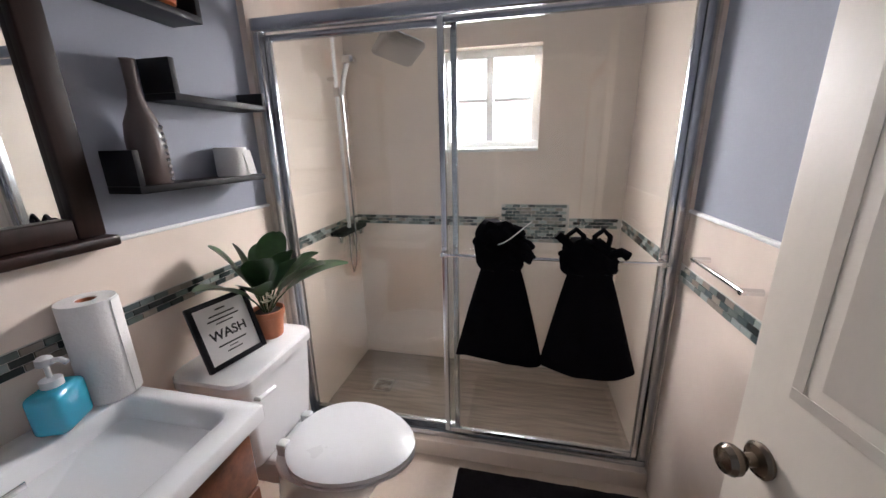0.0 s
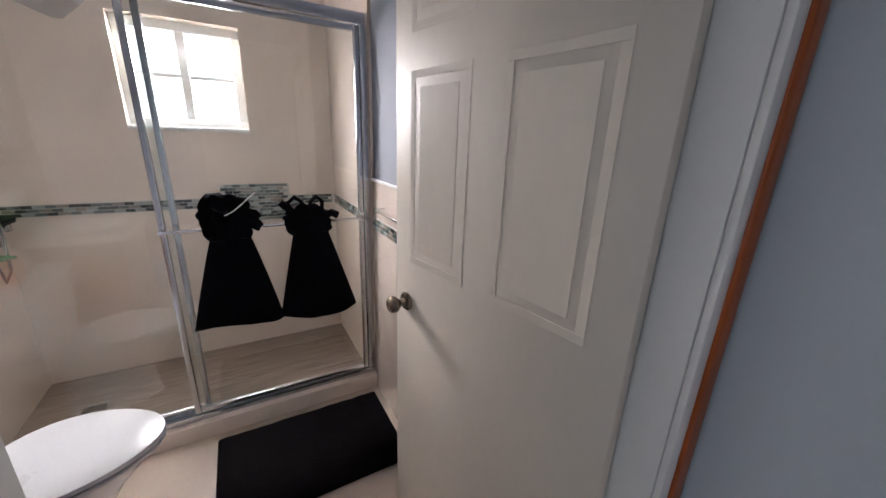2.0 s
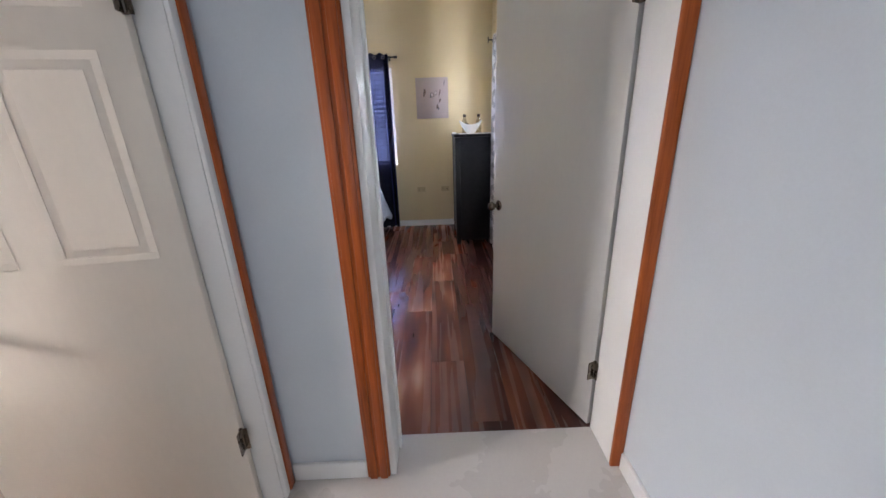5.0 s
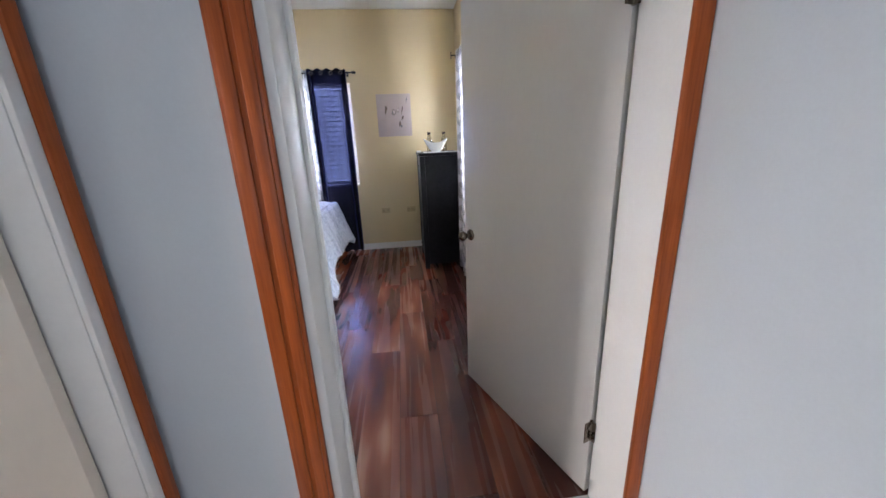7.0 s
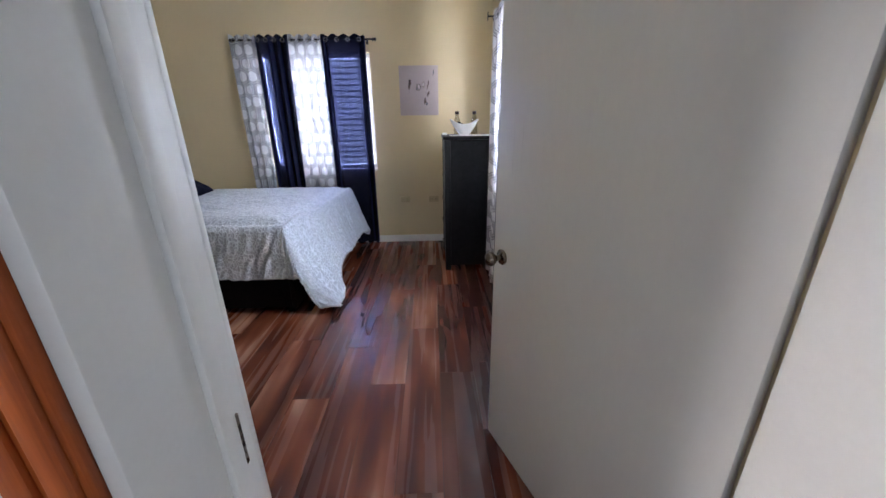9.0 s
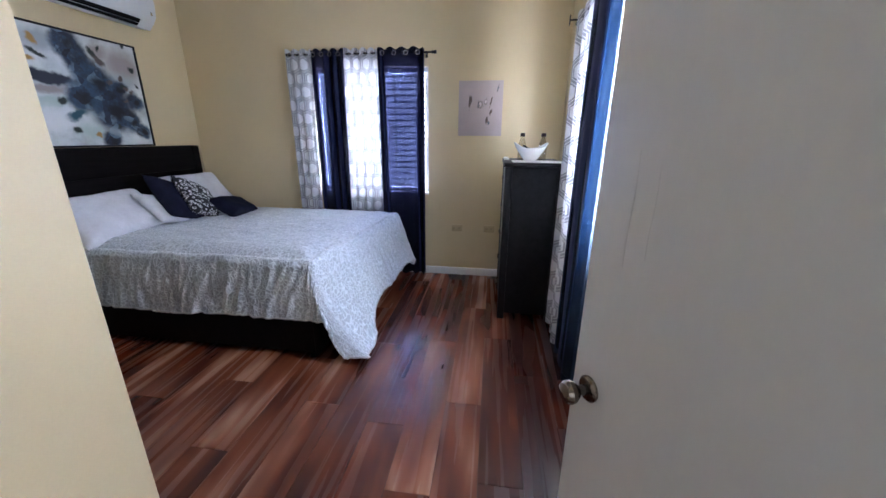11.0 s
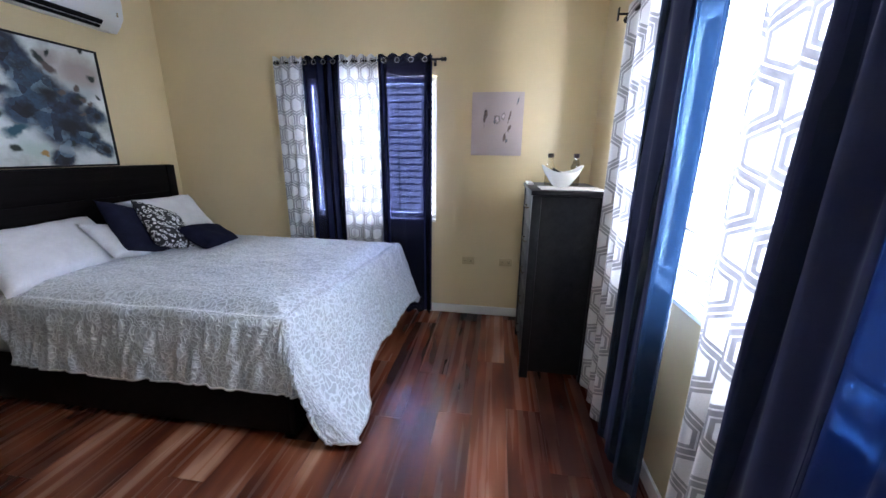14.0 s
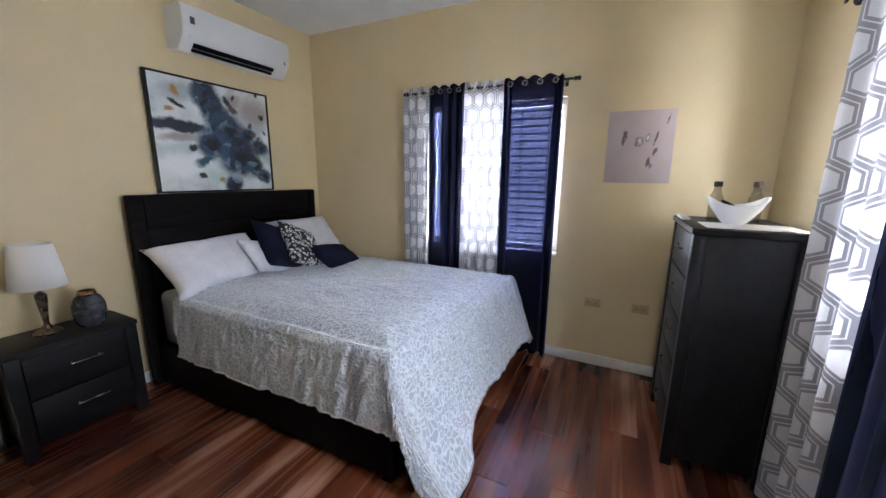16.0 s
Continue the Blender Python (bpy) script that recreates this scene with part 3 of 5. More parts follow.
        box(bm, x - 0.020, x, y - 0.001, y + 0.0025, z - 0.045, z + 0.045)
        part("hinge", bm, "nickel", parent, "dull metal butt hinge")


# bedroom door: flat slab, standing open
ang = math.degrees(math.atan2(0.341, 0.870))
door = thing("door_1", pose(1.578, -2.205, 0, 0, 0, ang), "open flat white painted bedroom door", "door", kind="structure")
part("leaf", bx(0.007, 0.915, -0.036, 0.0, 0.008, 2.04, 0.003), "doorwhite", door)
knob(door, 0.852, 0.93, 0.0, 1)
knob(door, 0.852, 0.93, -0.036, -1)
hinges(door, (0.33, 1.80), 0.0, 0.004)
# thin raised streaks modelled where soft reflections fall on the door
for px, q0, q1 in ((0.815, 1.24, 1.46), (0.765, 1.27, 1.44), (0.47, 1.36, 1.60)):
    streak = tube(bmesh.new(), [(px + 0.0015 * math.sin(k * 0.9), 0.0, q0 + (q1 - q0) * k / 8) for k in range(9)], 0.0022, 8)
    for v in streak.verts:
        v.co.y = 0.0002 + v.co.y * 0.12
    part("paint_run", streak, "doorwhite", door, "faint raised streak in place of a reflection")

# bathroom door: six raised panels, standing open
ang = 90 + 9.4
door = thing("door_2", pose(1.277, -0.785, 0, 0, 0, ang), "open six panel white painted bathroom door", "door", kind="structure")
bm = bx(0.004, 0.755, -0.002, 0.033, 0.008, 2.04, 0.003)
leaf = part("leaf", bm, "doorcream", door)
for p0, p1 in ((0.085, 0.335), (0.435, 0.675)):
    for q0, q1 in ((1.06, 1.60), (1.69, 1.93)):
        for y0, d in ((0.033, 1), (-0.002, -1)):
            bm = bmesh.new()
            w = 0.020
            for a0, a1, b0, b1 in ((p0, p1, q0, q0 + w), (p0, p1, q1 - w, q1), (p0, p0 + w, q0 + w, q1 - w), (p1 - w, p1, q0 + w, q1 - w)):
                e = 0.0013
                box(bm, a0, a1, min(y0, y0 + d * e), max(y0, y0 + d * e), b0, b1, e * 0.45)
            ya, yb = y0 - d * 0.001, y0 + d * e * 0.75
            box(bm, p0 + 0.042, p1 - 0.042, min(ya, yb), max(ya, yb), q0 + 0.042, q1 - 0.042, e * 0.4)
            part("panel", bm, "doorcream", leaf, "", 0)
knob(door, 0.690, 0.92, 0.033, 1)
knob(door, 0.690, 0.92, -0.002, -1)
hinges(door, (0.36, 1.72), 0.0, 0.036)


# ---- windows ----
def window(name, axis, wall, d, span, label, bars, grid):
    """Frame with mullion, louvre blades, glass and grille in an opening of the wall; d points outwards."""
    b0, b1, z0, z1 = span
    win = thing(name, pose(0, 0, 0), label, "window", kind="structure")

    def blk(bm, p0, p1, t0, t1, q0, q1, r=0.0):
        a, b = sorted((wall + d * t0, wall + d * t1))
        return box(bm, a, b, p0, p1, q0, q1, r) if axis == "x" else box(bm, p0, p1, a, b, q0, q1, r)
    bm = bmesh.new()
    for p0, p1, q0, q1 in ((b0, b1, z0, z0 + 0.045), (b0, b1, z1 - 0.045, z1), (b0, b0 + 0.045, z0 + 0.045, z1 - 0.045), (b1 - 0.045, b1, z0 + 0.045, z1 - 0.045)):
        blk(bm, p0, p1, 0.07, 0.12, q0, q1, 0.003)
    fr = part("window_frame", bm, "winframe", win)
    mid = (b0 + b1) / 2
    part("mullion", blk(bmesh.new(), mid - 0.022, mid + 0.022, 0.075, 0.115, z0 + 0.045, z1 - 0.045, 0.003), "winframe", win)
    if grid:
        part("transom", blk(bmesh.new(), b0 + 0.045, mid - 0.022, 0.08, 0.11, (z0 + z1) / 2 - 0.010, (z0 + z1) / 2 + 0.010), "winframe", win)
        part("transom", blk(bmesh.new(), mid + 0.022, b1 - 0.045, 0.08, 0.11, (z0 + z1) / 2 - 0.010, (z0 + z1) / 2 + 0.010), "winframe", win)
    part("window_sill", blk(bmesh.new(), b0, b1, -0.012, 0.068, z0 - 0.018, z0 + 0.004, 0.004), "winframe", win)
    for p0, p1 in ((b0 + 0.046, mid - 0.023), (mid + 0.023, b1 - 0.046)):
        pane = part("pane", blk(bmesh.new(), p0, p1, 0.092, 0.096, z0 + 0.046, z1 - 0.046), "winglass", win)
        pane.visible_shadow = False
    if bars:
        count = bars
        for i in range(count):
            z = z0 + 0.07 + (z1 - z0 - 0.14) * i / (count - 1)
            part("grille_bar", blk(bmesh.new(), b0 + 0.04, b1 - 0.04, 0.128, 0.140, z - 0.0085, z + 0.0085), "grille", win)
        for i in range(5):
            p = b0 + 0.15 + (b1 - b0 - 0.3) * i / 4
            part("grille_bar", blk(bmesh.new(), p - 0.007, p + 0.007, 0.141, 0.149, z0 + 0.04, z1 - 0.04), "grille", win)
    return win


window("window_1", "x", EAST, 1, WIN_FAR, "white framed bedroom window with a thin grille", 19, False)
window("window_2", "y", SOUTH, -1, WIN_SIDE, "white framed bedroom window with a thin grille", 7, False)
window("window_3", "y", BATH_Y1, 1, WIN_SHOWER, "small white framed shower window with four panes", 0, True)


# ---- curtains ----
def curtain(m, w, z0, z1, folds, amp, material, label, group, seed, taper=0.0, spread=1.0, gathers=()):
    """A hanging panel: local x along the rod, y towards the room; folds deepen downwards."""
    rnd = random.Random(seed)
    ph, ph2 = rnd.uniform(0, 6), rnd.uniform(0, 6)
    cur = thing("curtain", m, label, "curtain", group)
    nu, nv = folds * 10, 26
    bm = bmesh.new()
    uvl = bm.loops.layers.uv.new("UVMap")
    grid, arc = [], []
    for j in range(nv + 1):
        v = j / nv
        z = z1 - (z1 - z0) * v
        row = []
        for i in range(nu + 1):
            u = i / nu
            a = amp * (0.55 + 0.55 * v)
            x = (u - 0.5) * w * (1 - taper * math.sin(math.pi * min(1, v * 1.1))) * (1 + (spread - 1) * v) + 0.012 * math.sin(3 * u + ph2 + 2.2 * v)
            y = a * math.sin(2 * math.pi * folds * u + ph) + 0.35 * a * math.sin(2 * math.pi * folds * 0.43 * u + ph2 + 1.3 * v)
            row.append(bm.verts.new((x, y, z + (0.012 * math.cos(2 * math.pi * folds * u + ph) if j == 0 else 0))))
        grid.append(row)
    length = [0.0]
    for i in range(nu):
        length.append(length[-1] + (grid[nv // 2][i + 1].co - grid[nv // 2][i].co).length)
    for j in range(nv):
        for i in range(nu):
            f = bm.faces.new((grid[j][i], grid[j + 1][i], grid[j + 1][i + 1], grid[j][i + 1]))
            for lp, (q, s) in zip(f.loops, ((i, j), (i, j + 1), (i + 1, j + 1), (i + 1, j))):
                lp[uvl].uv = (length[q] + seed * 0.13, (z1 - z0) * (1 - s / nv))
    panel = part("cloth", bm, material, cur, "", 180)
    sol = panel.modifiers.new("thickness", 'SOLIDIFY')
    sol.thickness = 0.0015
    for f0, f1 in gathers:
        bm = bmesh.new()
        rows = []
        for j in range(13):
            z = z1 - 0.01 - (z1 - z0 - 0.02) * j / 12
            rows.append([bm.verts.new(((f0 + (f1 - f0) * i / 16 - 0.5) * w, -0.012 + amp * 0.6 * math.sin(2 * math.pi * folds * (f0 + (f1 - f0) * i / 16) + ph + 0.8) + 0.006 * math.sin(j * 0.7 + i), z)) for i in range(17)])
        for a, b in zip(rows, rows[1:]):
            for i in range(16):
                bm.faces.new((a[i], b[i], b[i + 1], a[i + 1]))
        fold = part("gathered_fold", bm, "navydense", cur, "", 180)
        fold.modifiers.new("thickness", 'SOLIDIFY').thickness = 0.0015
    for i in range(max(2, folds)):
        gx = (i + 0.5) / folds
        bm = bmesh.new()
        lathe(bm, [(0.017, -0.003), (0.021, -0.003), (0.021, 0.003), (0.017, 0.003)], 14, cap=False)
        for vtx in bm.verts:
            vtx.co = Vector(((gx - 0.5) * w + vtx.co.x, 0.026 + vtx.co.z, z1 - 0.045 + vtx.co.y))
        part("eyelet", bm, "alu", cur)
    return cur


def curtain_rod(m, w, label):
    rod = thing("curtain_rod", m, label, "curtain rod")
    part("pole", tube(bmesh.new(), [(-w / 2, 0, 0), (w / 2, 0, 0)], 0.009), "blackmetal", rod)
    for s in (-1, 1):
        bm = bmesh.new()
        lathe(bm, [(0.010, 0), (0.017, 0.004), (0.017, 0.012), (0.011, 0.018), (0.016, 0.028), (0.018, 0.040), (0.006, 0.048)], 14)
        for v in bm.verts:
            v.co = Vector((s * (w / 2 + v.co.z), v.co.x, v.co.y))
        part("finial", bm, "blackmetal", rod)
        bm = tube(bmesh.new(), [(s * (w / 2 - 0.06), 0, -0.004), (s * (w / 2 - 0.06), -0.07, -0.004)], 0.006)
        box(bm, s * (w / 2 - 0.06) - 0.012, s * (w / 2 - 0.06) + 0.012, -0.076, -0.070, -0.035, 0.025, 0.002)
        part("bracket", bm, "blackmetal", rod)


# local x runs along +y on the east wall seen from inside, so turn by 90 degrees
curtain_rod(pose(5.354, -0.32, 2.245, 0, 0, 90), 1.42, "black metal curtain rod above the bedroom window")
FARX = 5.352
for y0, y1, k, lab, sd in ((0.18, 0.42, "printed", "white curtain with grey trellis print, half drawn", 1), (-0.16, 0.18, "navy", "dark navy sheer curtain on eyelets", 2),
                           (-0.50, -0.17, "printed", "white curtain with grey trellis print, lit from behind", 3), (-0.96, -0.50, "navy", "dark navy sheer curtain reaching the floor", 4)):
    curtain(pose(FARX, (y0 + y1) / 2, 0, 0, 0, 90), abs(y1 - y0), 0.02, 2.285, 3 if y1 - y0 < 0.3 else 4, 0.032, k, lab, "curtains at the far window", sd,
            gathers={2: ((0.0, 0.5), (0.02, 0.68), (0.85, 1.0)), 4: ((0.0, 0.16), (0.86, 1.0))}.get(sd, ()))
curtain_rod(pose(3.55, SOUTH + 0.12, 2.225, 0, 0, 180), 1.86, "black metal curtain rod above the side window")
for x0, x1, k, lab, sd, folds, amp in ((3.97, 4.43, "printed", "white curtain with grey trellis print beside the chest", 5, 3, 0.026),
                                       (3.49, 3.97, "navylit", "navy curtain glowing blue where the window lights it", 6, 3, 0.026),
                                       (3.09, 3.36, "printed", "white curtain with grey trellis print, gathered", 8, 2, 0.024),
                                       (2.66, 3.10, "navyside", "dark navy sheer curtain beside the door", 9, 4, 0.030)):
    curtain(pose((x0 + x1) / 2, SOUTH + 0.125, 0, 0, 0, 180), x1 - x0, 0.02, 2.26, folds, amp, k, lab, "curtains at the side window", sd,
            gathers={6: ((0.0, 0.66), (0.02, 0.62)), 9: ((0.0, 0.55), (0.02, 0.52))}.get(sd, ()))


# ---- bedroom furniture ----
def cushion(bm, w, h, t, n=18, pinch=0.11):
    """Soft pad in the local xy plane, drawn out at its corners."""
    sides = []
    for s in (1, -1):
        rows = []
        for j in range(n + 1):
            row = []
            for i in range(n + 1):
                u, v = 2 * i / n - 1, 2 * j / n - 1
                k = max(0.0, (1 - u ** 4) * (1 - v ** 4)) ** 0.5
                x = u * w / 2 * (1 - pinch * (1 - v * v) * abs(u) ** 3)
                y = v * h / 2 * (1 - pinch * (1 - u * u) * abs(v) ** 3)
                z = s * t / 2 * k + 0.012 * noise.noise(Vector((u * 2.3 + w * 7, v * 2.3, s)))
                row.append(bm.verts.new((x, y, z if 0 < i < n and 0 < j < n else 0)))
            rows.append(row)
        sides.append(rows)
        for j in range(n):
            for i in range(n):
                bm.faces.new((rows[j][i], rows[j][i + 1], rows[j + 1][i + 1], rows[j + 1][i]))
    bmesh.ops.remove_doubles(bm, verts=bm.verts[:], dist=0.0005)
    return bm


def soft_pillow(name, m, w, h, t, material, label):
    ob = new(name, finish(name, cushion(bmesh.new(), w, h, t), material, 180))
    ob.matrix_basis = m
    return tagged(ob, label, "pillow" if name == "pillow" else "cushion", "pillows on the bed")


BX0, BX1, BY0, BTOP = 3.70, 5.24, -0.50, 0.712
bed = thing("bed", pose(0, 0, 0), "queen bed with dark espresso headboard and low base", "bed")
head = bx(3.63, 5.255, 1.515, 1.565, 0.03, 1.378, 0.006)
part("headboard", head, "espresso", bed)
for x in (3.63, 5.175):
    part("headboard_post", bx(x, x + 0.08, 1.495, 1.513, 0.0, 1.376, 0.004), "espresso", bed)
part("top_rail", bx(3.715, 5.17, 1.500, 1.513, 1.14, 1.372, 0.004), "espresso", bed)
part("side_rail", bx(3.665, 3.70, -0.49, 1.49, 0.04, 0.33, 0.006), "espresso", bed)
part("side_rail", bx(5.24, 5.275, -0.49, 1.49, 0.04, 0.33, 0.006), "espresso", bed)
part("footboard", bx(3.665, 5.275, -0.53, -0.493, 0.04, 0.33, 0.006), "espresso", bed)
for x in (3.69, 5.19):
    for y in (-0.50, 1.40):
        part("leg", bx(x, x + 0.06, y, y + 0.06, 0.0, 0.045, 0.003), "espresso", bed)
part("slat_base", bx(3.705, 5.235, -0.485, 1.49, 0.20, 0.30), "espresso", bed)
mattress = tagged(new("mattress", finish("mattress", bx(BX0 + 0.01, BX1 - 0.01, BY0 + 0.015, 1.492, 0.301, BTOP - 0.012, 0.05, 4), "sheet")), "thick mattress in a grey fitted sheet", "mattress")


def comforter():
    """Draped cover: flat top, two hanging sides, a longer hanging foot and a corner that trails on the floor; piped hem."""
    side, foot, y1 = 0.44, 0.60, 1.20
    w, ln = BX1 - BX0, y1 - BY0
    nu, nv = 230, 200
    us = [-side + (w + 2 * side) * i / nu for i in range(nu + 1)]
    vs = [-foot + (ln + foot) * j / nv for j in range(nv + 1)]

    def ease(t):
        t = min(1.0, max(0.0, t))
        return t * t * (3 - 2 * t)

    def trail(u):
        """How far the foot reaches out over the floor, greatest at the corner beside the door."""
        return math.exp(-((u - 0.03) / 0.32) ** 2)
    bm = bmesh.new()
    uvl = bm.loops.layers.uv.new("UVMap")
    grid = []
    for v in vs:
        row = []
        for u in us:
            a, b = max(0.0, -u, u - w), max(0.0, -v)
            near = u < w / 2
            sx = -1 if near else 1
            uc, vc = min(max(u, 0), w), max(v, 0)
            side_len = 0.465 + 0.015 * ease(vc / 1.2)
            foot_len = 0.53 + 0.195 * trail(uc) + 0.02 * math.sin(uc * 9)
            p, q = a / side, b / foot
            rho = max(p, q)
            turn = 0.0 if q == 0 else 1.0 if p == 0 else (1 - 0.5 * p / q if q >= p else 0.5 * q / p)
            reach = foot_len if p == 0 else side_len + ((foot_len if near else 0.60) - side_len) * ease((turn - 0.12) / 0.34)
            if q == 0:
                reach = side_len
            d = rho * reach
            hang = min(1, d / 0.09)
            slant = v + 0.35 * u
            crinkle = 0.020 * noise.noise(Vector((slant * 22, u * 6, 7))) + 0.009 * noise.noise(Vector((slant * 48, u * 12, 2))) + 0.003 * noise.noise(Vector((v * 80, u * 34, 5)))
            fold = (0.010 * noise.noise(Vector((v * 7, u * 2, 3))) + crinkle) * min(1, d / 0.16) + 0.012 * min(1, d / 0.2)
            foldf = (0.010 * math.sin(u * 13 + math.sin(u * 4)) + 0.014 * noise.noise(Vector((u * 17, v * 3, 5))) + 0.006 * noise.noise(Vector((u * 40, v * 12, 3)))) * min(1, d / 0.2)
            ang = turn * math.pi / 2
            ox = (0.045 * hang + fold) * (1 if near else 0.5) + 0.018 * rho * math.sin(turn * math.pi)
            flare = rho ** (1.25 + 1.1 * trail(uc)) * (0.175 + 0.145 * trail(uc) * (1 + 0.16 * math.sin(turn * 9 + uc * 24)) if near or p == 0 else 0.16)
            oy = 0.045 * hang + abs(foldf) + flare
            x = BX0 + uc + (sx * ox * math.cos(ang) if rho > 0 else 0.0)
            y = BY0 + vc - (oy * math.sin(ang) if rho > 0 else 0.0)
            x -= 0.045 * trail(uc) * rho ** 2 * math.sin(ang) * (1 if near else 0)
            y -= 0.14 * uc / w * max(0, 1 - vc / 0.9)
            z = BTOP + 0.045 - max(0.0, d - 0.016 * min(1, d / 0.03))
            z += 0.013 * noise.noise(Vector((u * 2.6, v * 2.6, 0))) + 0.007 * noise.noise(Vector((u * 9, v * 9, 4))) + 0.004 * noise.noise(Vector((u * 30 + v * 12, v * 30, 9)))
            if rho == 0:
                e = min(u, w - u, v)
                z -= 0.046 * max(0, 1 - e / 0.15) ** 2
            else:
                z -= 0.046 * max(0, 1 - d / 0.06)
                z += 0.010 * math.sin(v * 6.1 + u * 5) * rho
            row.append(bm.verts.new((x, y, max(z, 0.016 + 0.014 * abs(math.sin(u * 30 + v * 21))))))
        grid.append(row)
    rim = [grid[j][0].co.copy() for j in range(nv, -1, -2)] + [grid[0][i].co.copy() for i in range(2, nu + 1, 2)] + [grid[j][nu].co.copy() for j in range(2, nv + 1, 2)]
    for j in range(nv):
        for i in range(nu):
            f = bm.faces.new((grid[j][i], grid[j][i + 1], grid[j + 1][i + 1], grid[j + 1][i]))
            for lp, (p, q) in zip(f.loops, ((i, j), (i + 1, j), (i + 1, j + 1), (i, j + 1))):
                lp[uvl].uv = (us[p], vs[q])
    t = thing("comforter", pose(0, 0, 0), "silver grey comforter with white lace-like pattern trailing to the floor", "comforter")
    cover = part("cover", bm, "lace", t, "", 180)
    cover.modifiers.new("thickness", 'SOLIDIFY').thickness = 0.012
    part("hem", tube(bmesh.new(), rim, 0.0055, 6), "sheet", t, "plain grey stitched hem")


comforter()
soft_pillow("pillow", pose(4.03, 1.28, 0.872, 42, 0, 5), 0.82, 0.46, 0.19, "pillowwhite", "white pillow leaning on the dark headboard")
soft_pillow("pillow", pose(4.95, 1.33, 0.915, 48, 0, -6), 0.70, 0.48, 0.19, "pillowwhite", "white pillow leaning on the dark headboard")
soft_pillow("cushion", pose(4.38, 1.15, 0.865, 40, 12, 6), 0.44, 0.36, 0.09, "pillowwhite", "white cushion edged in black")
soft_pillow("cushion", pose(4.51, 1.14, 0.918, 50, 20, 6), 0.50, 0.46, 0.13, "cushionnavy", "dark navy velvet cushion")
soft_pillow("cushion", pose(4.63, 1.04, 0.915, 46, 24, 0), 0.40, 0.46, 0.12, "leopard", "black and white printed cushion")
soft_pillow("cushion", pose(4.82, 0.83, 0.815, 30, 8, 4), 0.44, 0.29, 0.13, "cushionnavy", "small dark navy oblong cushion")


def bar_pull(parent, x, z, y, w):
    bm = tube(bmesh.new(), [(x - w / 2, y - 0.022, z), (x + w / 2, y - 0.022, z)], 0.0045, 8)
    for s in (-1, 1):
        tube(bm, [(x + s * (w / 2 - 0.01), y, z), (x + s * (w / 2 - 0.01), y - 0.022, z)], 0.004, 8)
    part("handle", bm, "nickel", parent, "slim metal bar handle")


def nightstand(m):
    t = thing("nightstand", m, "charcoal grey nightstand with two drawers", "nightstand")
    part("body", bx(-0.255, 0.255, -0.15, 0.16, 0.07, 0.59, 0.004), "charcoal", t)
    part("top", bx(-0.285, 0.285, -0.175, 0.165, 0.592, 0.622, 0.005), "charcoal", t)
    for x in (-0.28, 0.222):
        for y in (-0.168, 0.112):
            part("leg", bx(x, x + 0.058, y, y + 0.05, 0.0, 0.590, 0.004), "charcoal", t)
    for z0, z1 in ((0.095, 0.335), (0.345, 0.575)):
        d = part("drawer", bx(-0.217, 0.217, -0.168, -0.151, z0, z1, 0.003), "charcoal", t)
        bar_pull(d, 0.02, (z0 + z1) / 2 + 0.02, -0.168, 0.14)


nightstand(pose(3.19, 1.435, 0))

lamp = thing("table_lamp", pose(3.14, 1.46, 0.623), "brushed metal table lamp with white drum shade, unlit", "lamp")
part("base", lathe(bmesh.new(), [(0.060, 0.0), (0.062, 0.008), (0.050, 0.020), (0.026, 0.032), (0.016, 0.05)], 28), "nickel", lamp)
part("stem", lathe(bmesh.new(), [(0.014, 0.05), (0.012, 0.07), (0.017, 0.12), (0.024, 0.19), (0.026, 0.225), (0.020, 0.235), (0.010, 0.24), (0.009, 0.30)], 24), "nickel", lamp)
bm = lathe(bmesh.new(), [(0.118, 0.275), (0.088, 0.515)], 40, cap=False)
sh = part("shade", bm, "shade", lamp, "white fabric shade")
sh.modifiers.new("thickness", 'SOLIDIFY').thickness = 0.003
part("spider", tube(bmesh.new(), [(-0.096, 0, 0.46), (0, 0, 0.40), (0.096, 0, 0.46)], 0.002, 6), "nickel", lamp)

vase = thing("vase", pose(3.31, 1.40, 0.623), "mottled dark ceramic vase with copper rim", "vase")
part("body", lathe(bmesh.new(), [(0.052, 0.0), (0.066, 0.02), (0.078, 0.08), (0.076, 0.13), (0.060, 0.172), (0.044, 0.188)], 32), "vase", vase)
part("rim", lathe(bmesh.new(), [(0.044, 0.189), (0.046, 0.197), (0.041, 0.205), (0.041, 0.214), (0.034, 0.214), (0.034, 0.192)], 32), "copper", vase, "copper coloured rim")


def chest():
    """Tall chest, drawers facing the bed (+y)."""
    t = thing("chest_of_drawers", pose(4.778, -1.970, 0), "tall charcoal black chest of five drawers", "chest of drawers")
    part("body", bx(-0.325, 0.325, -0.22, 0.20, 0.05, 1.268, 0.004), "charcoal", t)
    part("top", bx(-0.345, 0.345, -0.235, 0.235, 1.27, 1.30, 0.005), "charcoal", t)
    for x in (-0.335, 0.28):
        for y in (-0.225, 0.170):
            part("leg", bx(x, x + 0.055, y, y + 0.055, 0, 1.268, 0.004), "charcoal", t)
    h = 0.232
    for i in range(5):
        z0 = 0.085 + i * (h + 0.004)
        d = part("drawer", bx(-0.275, 0.275, 0.201, 0.219, z0, z0 + h - 0.006, 0.003), "charcoal", t)
        bm = tube(bmesh.new(), [(-0.07, 0.219, z0 + h * 0.55), (-0.07, 0.238, z0 + h * 0.55), (0.07, 0.238, z0 + h * 0.55), (0.07, 0.219, z0 + h * 0.55)], 0.0045, 8)
